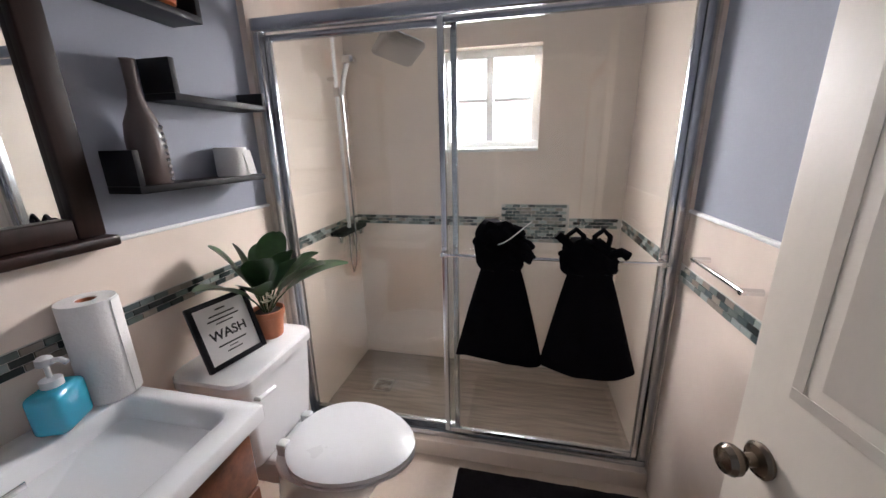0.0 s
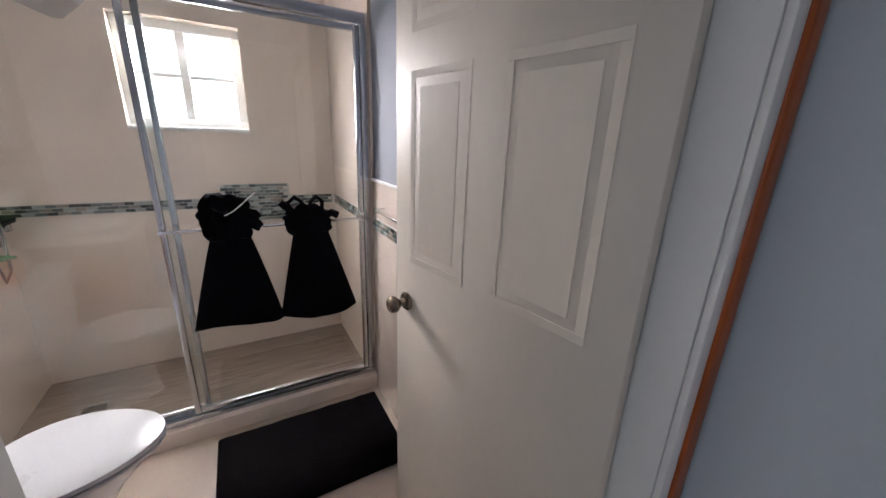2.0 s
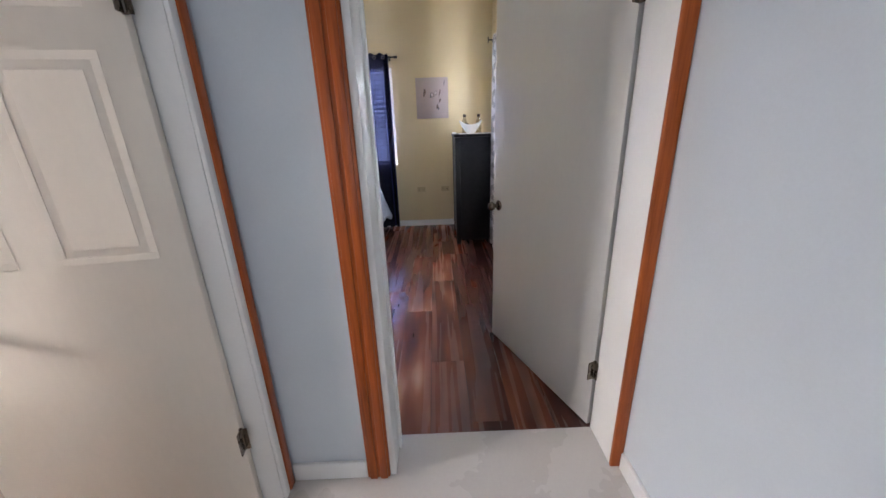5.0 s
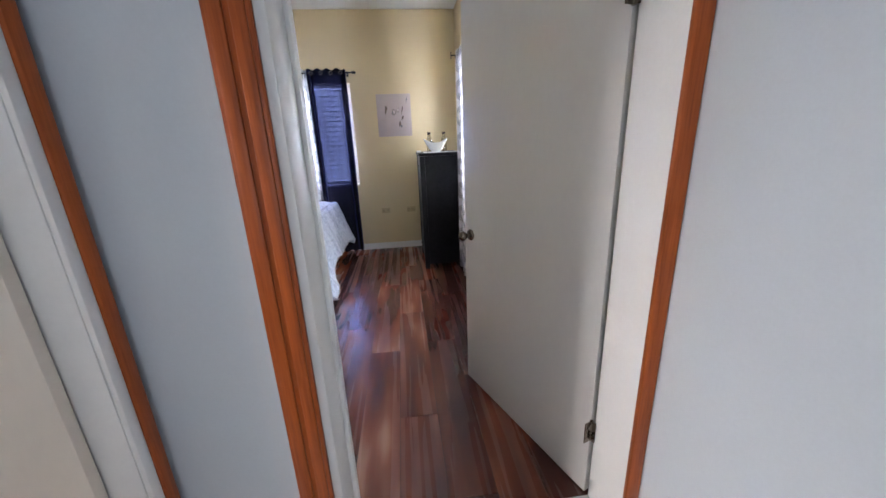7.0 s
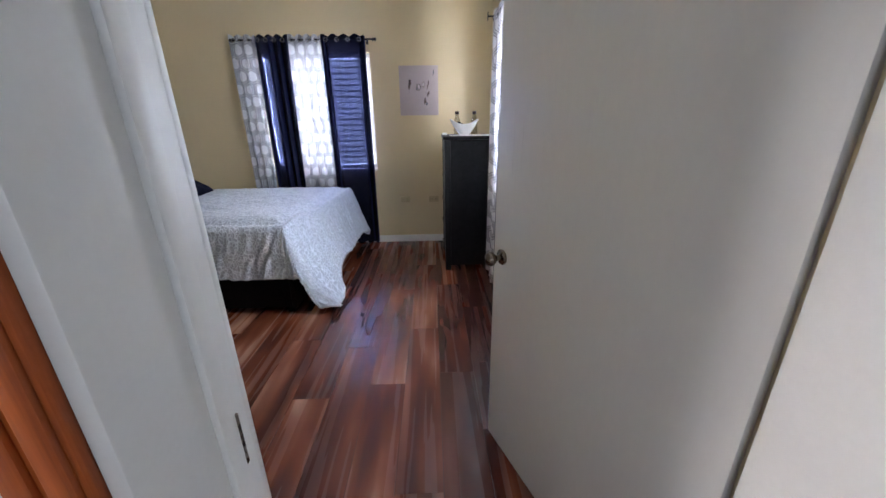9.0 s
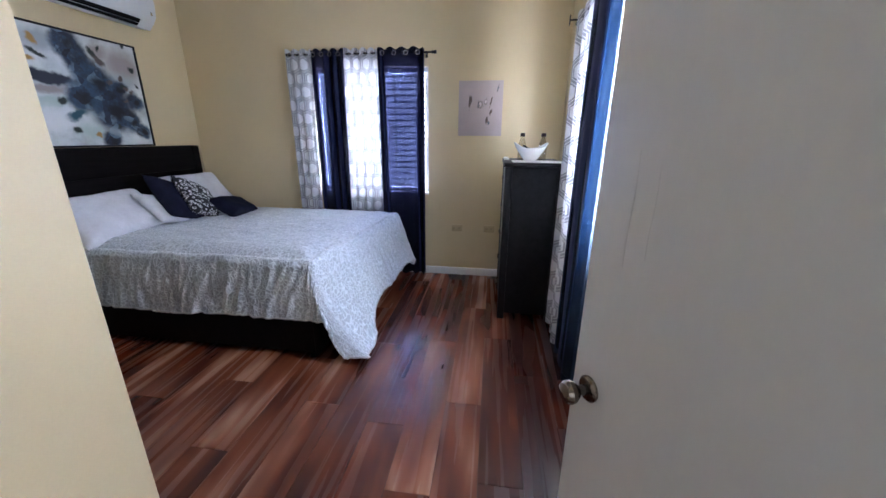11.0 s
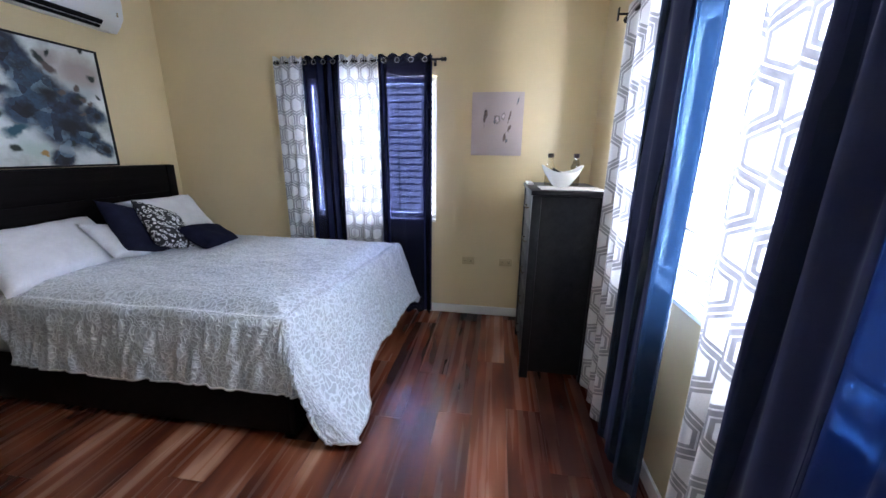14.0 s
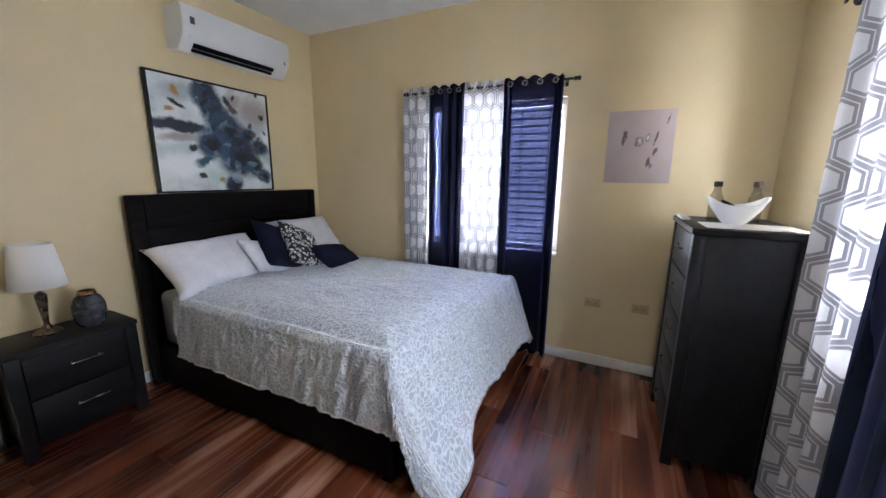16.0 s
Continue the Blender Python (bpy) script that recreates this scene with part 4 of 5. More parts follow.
        part("handle", bm, "nickel", d, "slim metal bar handle")


chest()
# boat-shaped bowl, bottles and papers on the chest
bowl = thing("bowl", pose(4.68, -1.945, 1.307, 0, 0, 12), "white boat-shaped ceramic bowl on the chest", "bowl")
rings = []
for k, (z, ax, ay) in enumerate(((0.0, 0.048, 0.036), (0.02, 0.074, 0.05), (0.06, 0.115, 0.068), (0.095, 0.14, 0.078), (0.095, 0.131, 0.069), (0.05, 0.098, 0.054), (0.018, 0.045, 0.028))):
    rings.append([(ay * math.sin(a), ax * math.cos(a), z + (0.045 * abs(math.cos(a)) ** 3 * (z / 0.095))) for a in (2 * math.pi * i / 28 for i in range(28))])
part("body", loft(bmesh.new(), rings), "ceramic", bowl)
for dx, dy in ((4.82, -1.885), (4.82, -2.055)):
    b = thing("bottle", pose(dx, dy, 1.304), "clear glass bottle with brown cap", "bottle", "bottles on the chest")
    part("body", lathe(bmesh.new(), [(0.030, 0.0), (0.032, 0.01), (0.032, 0.13), (0.018, 0.165), (0.016, 0.185)], 20), "bottle", b)
    part("cap", lathe(bmesh.new(), [(0.019, 0.186), (0.020, 0.19), (0.020, 0.212), (0.017, 0.215)], 20), "darkwood", b, "dark brown cap")
orn = thing("ornament", pose(4.70, -1.925, 1.337), "small black and white ornament in the bowl", "ornament")
part("body", lathe(bmesh.new(), [(0.012, 0.0), (0.032, 0.012), (0.036, 0.035), (0.026, 0.06), (0.006, 0.068)], 18), "ceramic", orn)
part("ring", tube(bmesh.new(), [(0.034 * math.cos(a), 0.034 * math.sin(a), 0.062 + 0.02 * math.sin(a)) for a in (2 * math.pi * i / 16 for i in range(17))], 0.008, 8), "darkgap", orn)
pap = tagged(new("papers", finish("papers", bx(4.49, 4.72, -2.185, -1.80, 1.3005, 1.3055, 0.001), "paper")), "loose white papers on the chest", "papers")
pap = tagged(new("papers", finish("papers", bx(4.84, 5.06, -1.785, -1.745, 1.3005, 1.315, 0.002), "paper")), "folded white leaflet on the chest", "papers")

# air conditioner
ac = thing("air_conditioner", pose(4.51, 1.62, 2.385), "white wall-mounted split air conditioner above the bed", "air conditioner")
prof = [(0.0, 0.02), (-0.12, 0.0), (-0.17, 0.05), (-0.205, 0.10), (-0.215, 0.20), (-0.205, 0.285), (-0.18, 0.30), (0.0, 0.30)]
rings = [[(x, y, z) for y, z in prof] for x in (-0.45, -0.44, 0.44, 0.45)]
for q in (0, 3):
    rings[q] = [(x, y * 0.97, 0.15 + (z - 0.15) * 0.97) for x, y, z in rings[q]]
part("body", loft(bmesh.new(), rings), "plastic", ac, "", 30)
for k, (yy, zz) in enumerate(((-0.140, 0.018), (-0.163, 0.040))):
    bm = bx(-0.37, 0.30, -0.022 if k else -0.012, 0.010, -0.0095, 0.0065)
    bmesh.ops.rotate(bm, verts=bm.verts[:], cent=(0, 0, 0), matrix=Matrix.Rotation(radians(-45), 3, 'X'))
    bmesh.ops.translate(bm, verts=bm.verts[:], vec=(0, yy, zz))
    part("air_slot", bm, "darkgap", ac, "dark air outlet slot")
part("display", bx(0.385, 0.40, -0.2165, -0.209, 0.10, 0.13, 0.002), "gem", ac)
part("energy_label", bx(-0.40, -0.37, -0.2175, -0.212, 0.17, 0.215), "grille", ac, "small grey sticker")


# ---- pictures ----
def stroke(bm, cx, cz, a, b, turn, y, n=12, rnd=None, point=0.0):
    """A flat dab of paint in the local xz plane; its UV runs from 0 in the middle to 1 at the rim."""
    uvl = bm.loops.layers.uv.verify()
    pts = []
    for i in range(n):
        t = 2 * math.pi * i / n
        k = 1 + (rnd.uniform(-0.18, 0.18) if rnd else 0)
        px, pz = a * math.cos(t) * k, b * math.sin(t) * k * (1 - point * max(0, math.cos(t)))
        pts.append(bm.verts.new((cx + px * math.cos(turn) - pz * math.sin(turn), y, cz + px * math.sin(turn) + pz * math.cos(turn))))
    mid = bm.verts.new((cx, y, cz))
    for i in range(n):
        f = bm.faces.new((mid, pts[i], pts[(i + 1) % n]))
        for lp, q in zip(f.loops, (0.0, 1.0, 1.0)):
            lp[uvl].uv = (q, 0.0)


def flower_canvas():
    """Wet-edged brushwork of dark blue flowers over a pale ground, on the canvas's own measure."""
    m, n, l, b = nodes_of("flower_painting")
    rnd = random.Random(5)
    vec = coords(n, l)
    drift = tex_noise(n, l, vec, 9.0, 3.0, 0.6)
    warp = n.new("ShaderNodeVectorMath")
    warp.operation = 'MULTIPLY_ADD'
    warp.inputs[1].default_value = (0.09, 0.0, 0.09)
    l.new(drift.outputs["Color"], warp.inputs[0])
    back = n.new("ShaderNodeVectorMath")
    back.operation = 'SUBTRACT'
    back.inputs[1].default_value = (0.045, 0.0, 0.045)
    l.new(vec, back.inputs[0])
    l.new(back.outputs[0], warp.inputs[2])

    def blob(cx, cz, a, c, turn=0.0, soft=0.45):
        mp = n.new("ShaderNodeMapping")
        mp.vector_type = 'TEXTURE'
        mp.inputs["Location"].default_value = (cx, 0.0, cz)
        mp.inputs["Rotation"].default_value = (0.0, -turn, 0.0)
        mp.inputs["Scale"].default_value = (a, 50.0, c)
        l.new(warp.outputs[0], mp.inputs[0])
        ln = n.new("ShaderNodeVectorMath")
        ln.operation = 'LENGTH'
        l.new(mp.outputs[0], ln.inputs[0])
        rr = n.new("ShaderNodeMapRange")
        rr.interpolation_type = 'SMOOTHSTEP'
        rr.inputs["From Min"].default_value, rr.inputs["From Max"].default_value = 1.0 + soft, 1.0 - soft
        l.new(ln.outputs["Value"], rr.inputs[0])
        return rr.outputs[0]

    def over(base, top, mask):
        mx = n.new("ShaderNodeMix")
        mx.data_type = 'RGBA'
        l.new(mask, mx.inputs["Factor"])
        l.new(base, mx.inputs["A"])
        if isinstance(top, tuple):
            mx.inputs["B"].default_value = (*top, 1)
        else:
            l.new(top, mx.inputs["B"])
        return mx.outputs["Result"]
    wash = tex_noise(n, l, warp.outputs[0], 5.0, 4.0, 0.6)
    ground = ramp(n, [(0.32, (0.40, 0.43, 0.43)), (0.46, (0.58, 0.62, 0.62)), (0.64, (0.72, 0.74, 0.75))])
    l.new(wash.outputs["Fac"], ground.inputs[0])
    col = ground.outputs[0]
    MAUVE, MIST, MINT, WHITE = (0.36, 0.31, 0.30), (0.38, 0.42, 0.45), (0.46, 0.56, 0.53), (0.76, 0.77, 0.78)
    for cx, cz, a, c, key in ((0.34, 0.66, 0.16, 0.12, MAUVE), (0.26, 0.52, 0.16, 0.07, MIST), (-0.25, 0.74, 0.14, 0.07, MIST), (0.14, 0.74, 0.07, 0.05, MAUVE), (-0.28, 0.41, 0.16, 0.03, MAUVE), (-0.28, 0.33, 0.20, 0.03, MINT), (-0.04, 0.12, 0.09, 0.06, MINT), (-0.32, 0.20, 0.14, 0.09, WHITE)):
        col = over(col, key, blob(cx, cz, a, c, rnd.uniform(-0.2, 0.2), 0.6))
    # dark band that enters from the edge
    col = over(col, (0.02, 0.025, 0.045), blob(-0.30, 0.49, 0.30, 0.042, -0.04, 0.35))
    petals = n.new("ShaderNodeTexVoronoi")
    petals.inputs["Scale"].default_value = 13.0
    l.new(warp.outputs[0], petals.inputs["Vector"])
    tone = n.new("ShaderNodeSeparateXYZ")
    l.new(petals.outputs["Color"], tone.inputs[0])
    fine = tex_noise(n, l, vec, 26.0, 3.0, 0.6)
    mixt = math_node(n, l, 'MULTIPLY_ADD', fine.outputs["Fac"], 0.5, math_node(n, l, 'MULTIPLY', tone.outputs[0], 0.6))
    blues = ramp(n, [(0.22, (0.010, 0.012, 0.020)), (0.42, (0.020, 0.032, 0.065)), (0.56, (0.035, 0.075, 0.135)), (0.68, (0.025, 0.035, 0.060)), (0.80, (0.12, 0.18, 0.24))])
    l.new(mixt, blues.inputs[0])
    for cx, cz, r in ((-0.08, 0.75, 0.105), (-0.03, 0.64, 0.115), (0.06, 0.50, 0.165), (-0.05, 0.38, 0.13), (0.17, 0.29, 0.185), (0.31, 0.20, 0.10), (0.38, 0.38, 0.085), (0.39, 0.13, 0.075), (0.10, 0.05, 0.085), (0.25, 0.47, 0.07)):
        col = over(col, blues.outputs[0], blob(cx, cz, r, r * rnd.uniform(0.8, 1.0), rnd.uniform(0, 3), 0.30))
        col = over(col, (0.008, 0.009, 0.014), blob(cx + r * 0.2, cz - r * 0.1, r * 0.42, r * 0.34, rnd.uniform(0, 3), 0.5))
    TEAL, DARK, GOLD, BROWN = (0.020, 0.085, 0.125), (0.020, 0.030, 0.028), (0.40, 0.24, 0.07), (0.10, 0.075, 0.065)
    for cx, cz, a, c, t, key in ((-0.13, 0.24, 0.07, 0.032, 0.4, TEAL), (-0.20, 0.345, 0.036, 0.024, -0.1, DARK), (-0.15, 0.13, 0.032, 0.026, -0.4, DARK), (-0.29, 0.64, 0.055, 0.016, -0.6, DARK), (-0.35, 0.60, 0.032, 0.022, 0.0, GOLD), (-0.30, 0.74, 0.028, 0.036, 0.3, GOLD), (-0.01, 0.09, 0.022, 0.018, 0.0, GOLD), (0.10, 0.71, 0.060, 0.022, -0.8, DARK), (0.14, 0.67, 0.05, 0.03, -0.6, BROWN)):
        col = over(col, key, blob(cx, cz, a, c, t, 0.4))
    for i in range(12):
        col = over(col, (DARK, BROWN)[i % 2], blob(0.27 + rnd.gauss(0, 0.10), 0.50 + rnd.gauss(0, 0.14), rnd.uniform(0.016, 0.032), rnd.uniform(0.010, 0.018), rnd.uniform(0, 3), 0.5))
    l.new(col, b.inputs["Base Color"])
    b.inputs["Roughness"].default_value = 0.6
    bump_of(n, l, fine.outputs["Fac"], b, 0.2, 0.001)
    return m


def large_painting():
    w, h = 0.96, 0.846
    p = thing("painting", pose(4.335, 1.60, 1.382), "framed abstract painting of blue and dark flowers", "painting")
    M["flowers"] = flower_canvas()
    part("canvas", bx(-w / 2 + 0.01, w / 2 - 0.01, -0.028, 0.0, 0.01, h - 0.01), "flowers", p, "pale canvas with dark blue flowers")
    for x0, x1, z0, z1 in ((-w / 2, -w / 2 + 0.014, 0, h), (w / 2 - 0.014, w / 2, 0, h), (-w / 2 + 0.014, w / 2 - 0.014, 0, 0.014), (-w / 2 + 0.014, w / 2 - 0.014, h - 0.014, h)):
        part("frame_bar", bx(x0, x1, -0.038, 0.002, z0, z1, 0.002), "black", p)


large_painting()


def small_canvas():
    p = thing("canvas_print", pose(EAST - 0.002, -1.503, 1.497, 0, 0, -90), "unframed blush canvas print with dark brushwork", "picture")
    part("canvas", bx(-0.213, 0.213, -0.022, 0.0, 0, 0.505, 0.002), "pinkcanvas", p)
    rnd = random.Random(3)
    rows = [("blush_paint", 0.0, 0.29, 0.06, 0.030, 1.5), ("blush_paint", 0.05, 0.31, 0.05, 0.020, 1.5),
            ("brown_paint", -0.105, 0.31, 0.080, 0.012, 1.50), ("brown_paint", -0.095, 0.335, 0.05, 0.014, 1.55), ("brown_paint", 0.10, 0.31, 0.09, 0.007, 1.35), ("brown_paint", 0.065, 0.15, 0.075, 0.013, 1.40),
            ("brown_paint", 0.10, 0.22, 0.05, 0.012, 1.2), ("slate_paint", 0.165, 0.44, 0.05, 0.006, 1.35), ("slate_paint", -0.02, 0.29, 0.05, 0.006, 1.6), ("slate_paint", 0.085, 0.12, 0.03, 0.010, 1.3)]
    for i, (k, cx, cz, a, b, t) in enumerate(rows):
        bm = bmesh.new()
        stroke(bm, cx, cz, a * 1.25, b * 1.7, t, -0.0223 - 0.00006 * i, 14, rnd, 0.3)
        part("paint_dab", bm, k, p, "", 0)


small_canvas()


def outlet(y):
    o = thing("wall_outlet", pose(EAST, y, 0.537, 0, 0, -90), "ivory plastic double wall outlet", "outlet", "outlets on the wall")
    part("plate", bx(-0.058, 0.058, -0.008, -0.0005, -0.036, 0.036, 0.003), "ivory", o)
    for x in (-0.027, 0.027):
        s = part("socket", bx(x - 0.017, x + 0.017, -0.0105, -0.008, -0.022, 0.022, 0.0015), "ivory", o)
        for q in (-0.006, 0.006):
            part("slot", bx(x + q - 0.0012, x + q + 0.0012, -0.0112, -0.0105, -0.008, 0.008), "darkgap", s)


outlet(-1.297)
outlet(-1.642)


# ---- bathroom things ----
def framed_mirror():
    t = thing("wall_mirror", pose(LEFT + 0.002, -0.33, 1.215), "large mirror in a dark stained wooden frame", "mirror")
    w, h, f = 0.34, 0.80, 0.065
    for y0, y1, z0, z1 in ((-w, -w + f, 0.03, h), (w - f, w, 0.03, h), (-w + f, w - f, 0.03, f + 0.02), (-w + f, w - f, h - f, h)):
        part("frame_bar", bx(0.0, 0.035, y0, y1, z0, z1, 0.007, 3), "darkwood", t)
    part("ledge", bx(0.0, 0.055, -w - 0.015, w + 0.015, 0.0, 0.028, 0.006), "darkwood", t)
    part("mirror_glass", bx(0.004, 0.012, -w + f, w - f, f + 0.02, h - f), "mirror", t)


framed_mirror()


def vanity():
    t = thing("vanity_cabinet", pose(0, 0, 0), "brown wooden vanity cabinet under the white basin", "vanity")
    part("body", bx(LEFT + 0.014, 0.045, -0.70, -0.085, 0.06, 0.796, 0.003), "vanitywood", t)
    part("plinth", bx(LEFT + 0.03, 0.0, -0.68, -0.10, 0.0, 0.06), "vanitywood", t)
    for y0, y1 in ((-0.695, -0.397), (-0.391, -0.090)):
        d = part("door", bx(0.046, 0.064, y0, y1, 0.075, 0.60, 0.004), "vanitywood", t)
        bar = bx(0.0645, 0.070, y0 + 0.05, y1 - 0.05, 0.125, 0.55, 0.002)
        part("door_panel", bar, "vanitywood", d)
        yk = y1 - 0.03 if y0 < -0.5 else y0 + 0.03
        bm = lathe(bmesh.new(), [(0.006, 0), (0.006, 0.012), (0.013, 0.018), (0.012, 0.026), (0.002, 0.029)], 14)
        for v in bm.verts:
            v.co = Vector((0.064 + v.co.z, yk + v.co.x, 0.52 + v.co.y))
        part("handle", bm, "nickel", d)
    part("drawer", bx(0.046, 0.064, -0.695, -0.090, 0.61, 0.785, 0.004), "vanitywood", t)


vanity()


def basin():
    """White moulded top with a rectangular sloping bowl."""
    t = thing("basin", pose(0, 0, 0), "white ceramic vanity basin with rectangular bowl", "basin")
    x0, x1, y0, y1, zt = LEFT + 0.014, 0.096, -0.725, -0.060, 0.84
    b = (-0.285, 0.035, -0.62, -0.110)
    bm = bmesh.new()
    def ring(i, z, r):
        a0, a1, c0, c1 = b[0] + i, b[1] - i, b[2] + i, b[3] - i
        pts = []
        for cx, cy, s in ((a1 - r, c0 + r, -90), (a1 - r, c1 - r, 0), (a0 + r, c1 - r, 90), (a0 + r, c0 + r, 180)):
            for k in range(5):
                q = radians(s + 90 * k / 4)
                pts.append((cx + r * math.cos(q), cy + r * math.sin(q), z))
        return pts
    def outer(z, g, r=0.012):
        pts = []
        for cx, cy, s in ((x1 - r - g, y0 + r + g, -90), (x1 - r - g, y1 - r - g, 0), (x0 + r + g, y1 - r - g, 90), (x0 + r + g, y0 + r + g, 180)):
            for k in range(5):
                q = radians(s + 90 * k / 4)
                pts.append((cx + r * math.cos(q), cy + r * math.sin(q), z))
        return pts
    loft(bm, [outer(0.797, 0.004), outer(0.80, 0), outer(zt - 0.005, 0), outer(zt, 0.005), ring(-0.004, zt, 0.028), ring(0.002, zt - 0.006, 0.026), ring(0.03, zt - 0.075, 0.03), ring(0.055, zt - 0.105, 0.03), ring(0.10, zt - 0.112, 0.03)], True)
    part("bowl", bm, "ceramic", t, "", 50)
    part("overflow", bx(-0.262, -0.256, -0.42, -0.33, 0.785, 0.812, 0.002), "chrome", t, "chrome overflow slot")
    part("drain", lathe(bmesh.new(), [(0.022, 0.728), (0.024, 0.731), (0.018, 0.734), (0.004, 0.735)], 20, -0.13, -0.37), "chrome", t)
    f = thing("faucet", pose(-0.335, -0.375, 0.841), "chrome basin faucet with a lever", "faucet")
    part("body", lathe(bmesh.new(), [(0.026, 0.0), (0.026, 0.006), (0.021, 0.012), (0.020, 0.10), (0.017, 0.112), (0.004, 0.114)], 20), "chrome", f)
    part("spout", tube(bmesh.new(), [(0.0, 0, 0.085), (0.05, 0, 0.093), (0.10, 0, 0.088), (0.115, 0, 0.070)], 0.012, 12), "chrome", f)
    part("lever", bx(-0.012, 0.075, -0.009, 0.009, 0.118, 0.130, 0.004), "chrome", f)


basin()

d = thing("soap_dispenser", pose(-0.315, -0.215, 0.841, 0, 0, 25), "clear pump bottle of blue liquid soap", "soap dispenser")
part("bottle", bx(-0.035, 0.035, -0.048, 0.048, 0.001, 0.105, 0.016, 4), "soap", d)
part("collar", lathe(bmesh.new(), [(0.014, 0.105), (0.020, 0.107), (0.020, 0.124), (0.010, 0.128)], 18), "plastic", d)
part("pump", tube(bmesh.new(), [(0, 0, 0.126), (0, 0, 0.160)], 0.005, 10), "plastic", d)
bm = lathe(bmesh.new(), [(0.008, 0.158), (0.016, 0.160), (0.015, 0.176), (0.006, 0.182)], 16)
tube(bm, [(0, 0, 0.168), (0.03, 0, 0.170), (0.042, 0, 0.160)], 0.006, 10)
part("nozzle", bm, "plastic", d, "white plastic pump head")

r = thing("paper_towel_roll", pose(-0.330, -0.100, 0.841), "standing roll of white paper towels", "paper towels")
part("paper", lathe(bmesh.new(), [(0.020, 0.002), (0.057, 0.002), (0.058, 0.01), (0.058, 0.262), (0.057, 0.268), (0.021, 0.268), (0.020, 0.24), (0.020, 0.01)], 40, cap=False), "paper", r)
part("core", lathe(bmesh.new(), [(0.0196, 0.0), (0.0196, 0.266), (0.0176, 0.266), (0.0176, 0.0)], 24, cap=False), "terracotta", r, "brown cardboard core")
part("loose_sheet", loft(bmesh.new(), [[(0.059 * math.cos(a), 0.059 * math.sin(a), z) for a in (0.2 + 0.08 * k for k in range(10))] + [(0.0605 * math.cos(a), 0.0605 * math.sin(a), z) for a in (0.92 - 0.08 * k for k in range(10))] for z in (0.004, 0.265)]), "paper", r)


def toilet():
    cy = 0.272
    t = thing("toilet", pose(0, 0, 0), "white ceramic close-coupled toilet with the lid down", "toilet")
    tank = []
    for z, g in ((0.385, 0.03), (0.40, 0.02), (0.55, 0.008), (0.715, 0.0)):
        tank.append((z, g))

    def rr(x0, x1, y0, y1, z, r):
        pts = []
        for cx, c, s in ((x1 - r, y0 + r, -90), (x1 - r, y1 - r, 0), (x0 + r, y1 - r, 90), (x0 + r, y0 + r, 180)):
            for k in range(7):
                q = radians(s + 90 * k / 6)
                pts.append((cx + r * math.cos(q), c + r * math.sin(q), z))
        return pts
    part("tank", loft(bmesh.new(), [rr(LEFT + 0.014 + g * 0.3, -0.115 - g, cy - 0.195 + g, cy + 0.195 - g, z, 0.045) for z, g in tank]), "ceramic", t)
    part("tank_lid", loft(bmesh.new(), [rr(LEFT + 0.014, -0.103 - g, cy - 0.208 + g, cy + 0.208 - g, z, 0.055) for z, g in ((0.717, 0.006), (0.722, 0.0), (0.748, 0.0), (0.757, 0.006), (0.760, 0.018))]), "ceramic", t)
    bm = tube(bmesh.new(), [(-0.113, cy - 0.145, 0.675), (-0.098, cy - 0.145, 0.675), (-0.094, cy - 0.10, 0.673), (-0.094, cy - 0.075, 0.670)], 0.008, 10)
    part("flush_lever", bm, "plastic", t, "white flush lever")

    def egg(z, x0, x1, w, sh=0.0):
        pts = []
        for k in range(40):
            q = 2 * math.pi * k / 40
            u = math.cos(q)
            px = (x0 + x1) / 2 + (x1 - x0) / 2 * u
            py = w * math.sin(q) * (1.0 - 0.16 * u)
            pts.append((px, cy + py, z))
        return pts
    part("bowl", loft(bmesh.new(), [egg(0.0, -0.22, 0.19, 0.105), egg(0.03, -0.22, 0.18, 0.10), egg(0.15, -0.20, 0.17, 0.095), egg(0.26, -0.18, 0.24, 0.13), egg(0.35, -0.16, 0.325, 0.165), egg(0.380, -0.155, 0.355, 0.178), egg(0.386, -0.15, 0.345, 0.17)]), "ceramic", t, "", 60)
    part("shelf_back", bx(LEFT + 0.05, -0.10, cy - 0.12, cy + 0.12, 0.28, 0.384, 0.02, 3), "ceramic", t)
    part("seat", loft(bmesh.new(), [egg(0.388, -0.095, 0.350, 0.180), egg(0.392, -0.10, 0.369, 0.188), egg(0.402, -0.10, 0.369, 0.188), egg(0.406, -0.095, 0.350, 0.180)]), "plastic", t, "", 50)
    part("lid", loft(bmesh.new(), [egg(0.408, -0.098, 0.364, 0.184), egg(0.412, -0.103, 0.372, 0.190), egg(0.426, -0.103, 0.370, 0.189), egg(0.434, -0.09, 0.335, 0.170), egg(0.437, -0.03, 0.25, 0.10)]), "plastic", t, "white closed toilet lid", 50)
    for y in (cy - 0.075, cy + 0.075):
        part("lid_hinge", bx(-0.118, -0.080, y - 0.018, y + 0.018, 0.388, 0.440, 0.006, 3), "plastic", t)


toilet()


def bars_text(parent, rows, y):
    for cx, cz, w, h in rows:
        part("text_line", bx(cx - w / 2, cx + w / 2, y - 0.0006, y, cz - h / 2, cz + h / 2), "ink", parent)


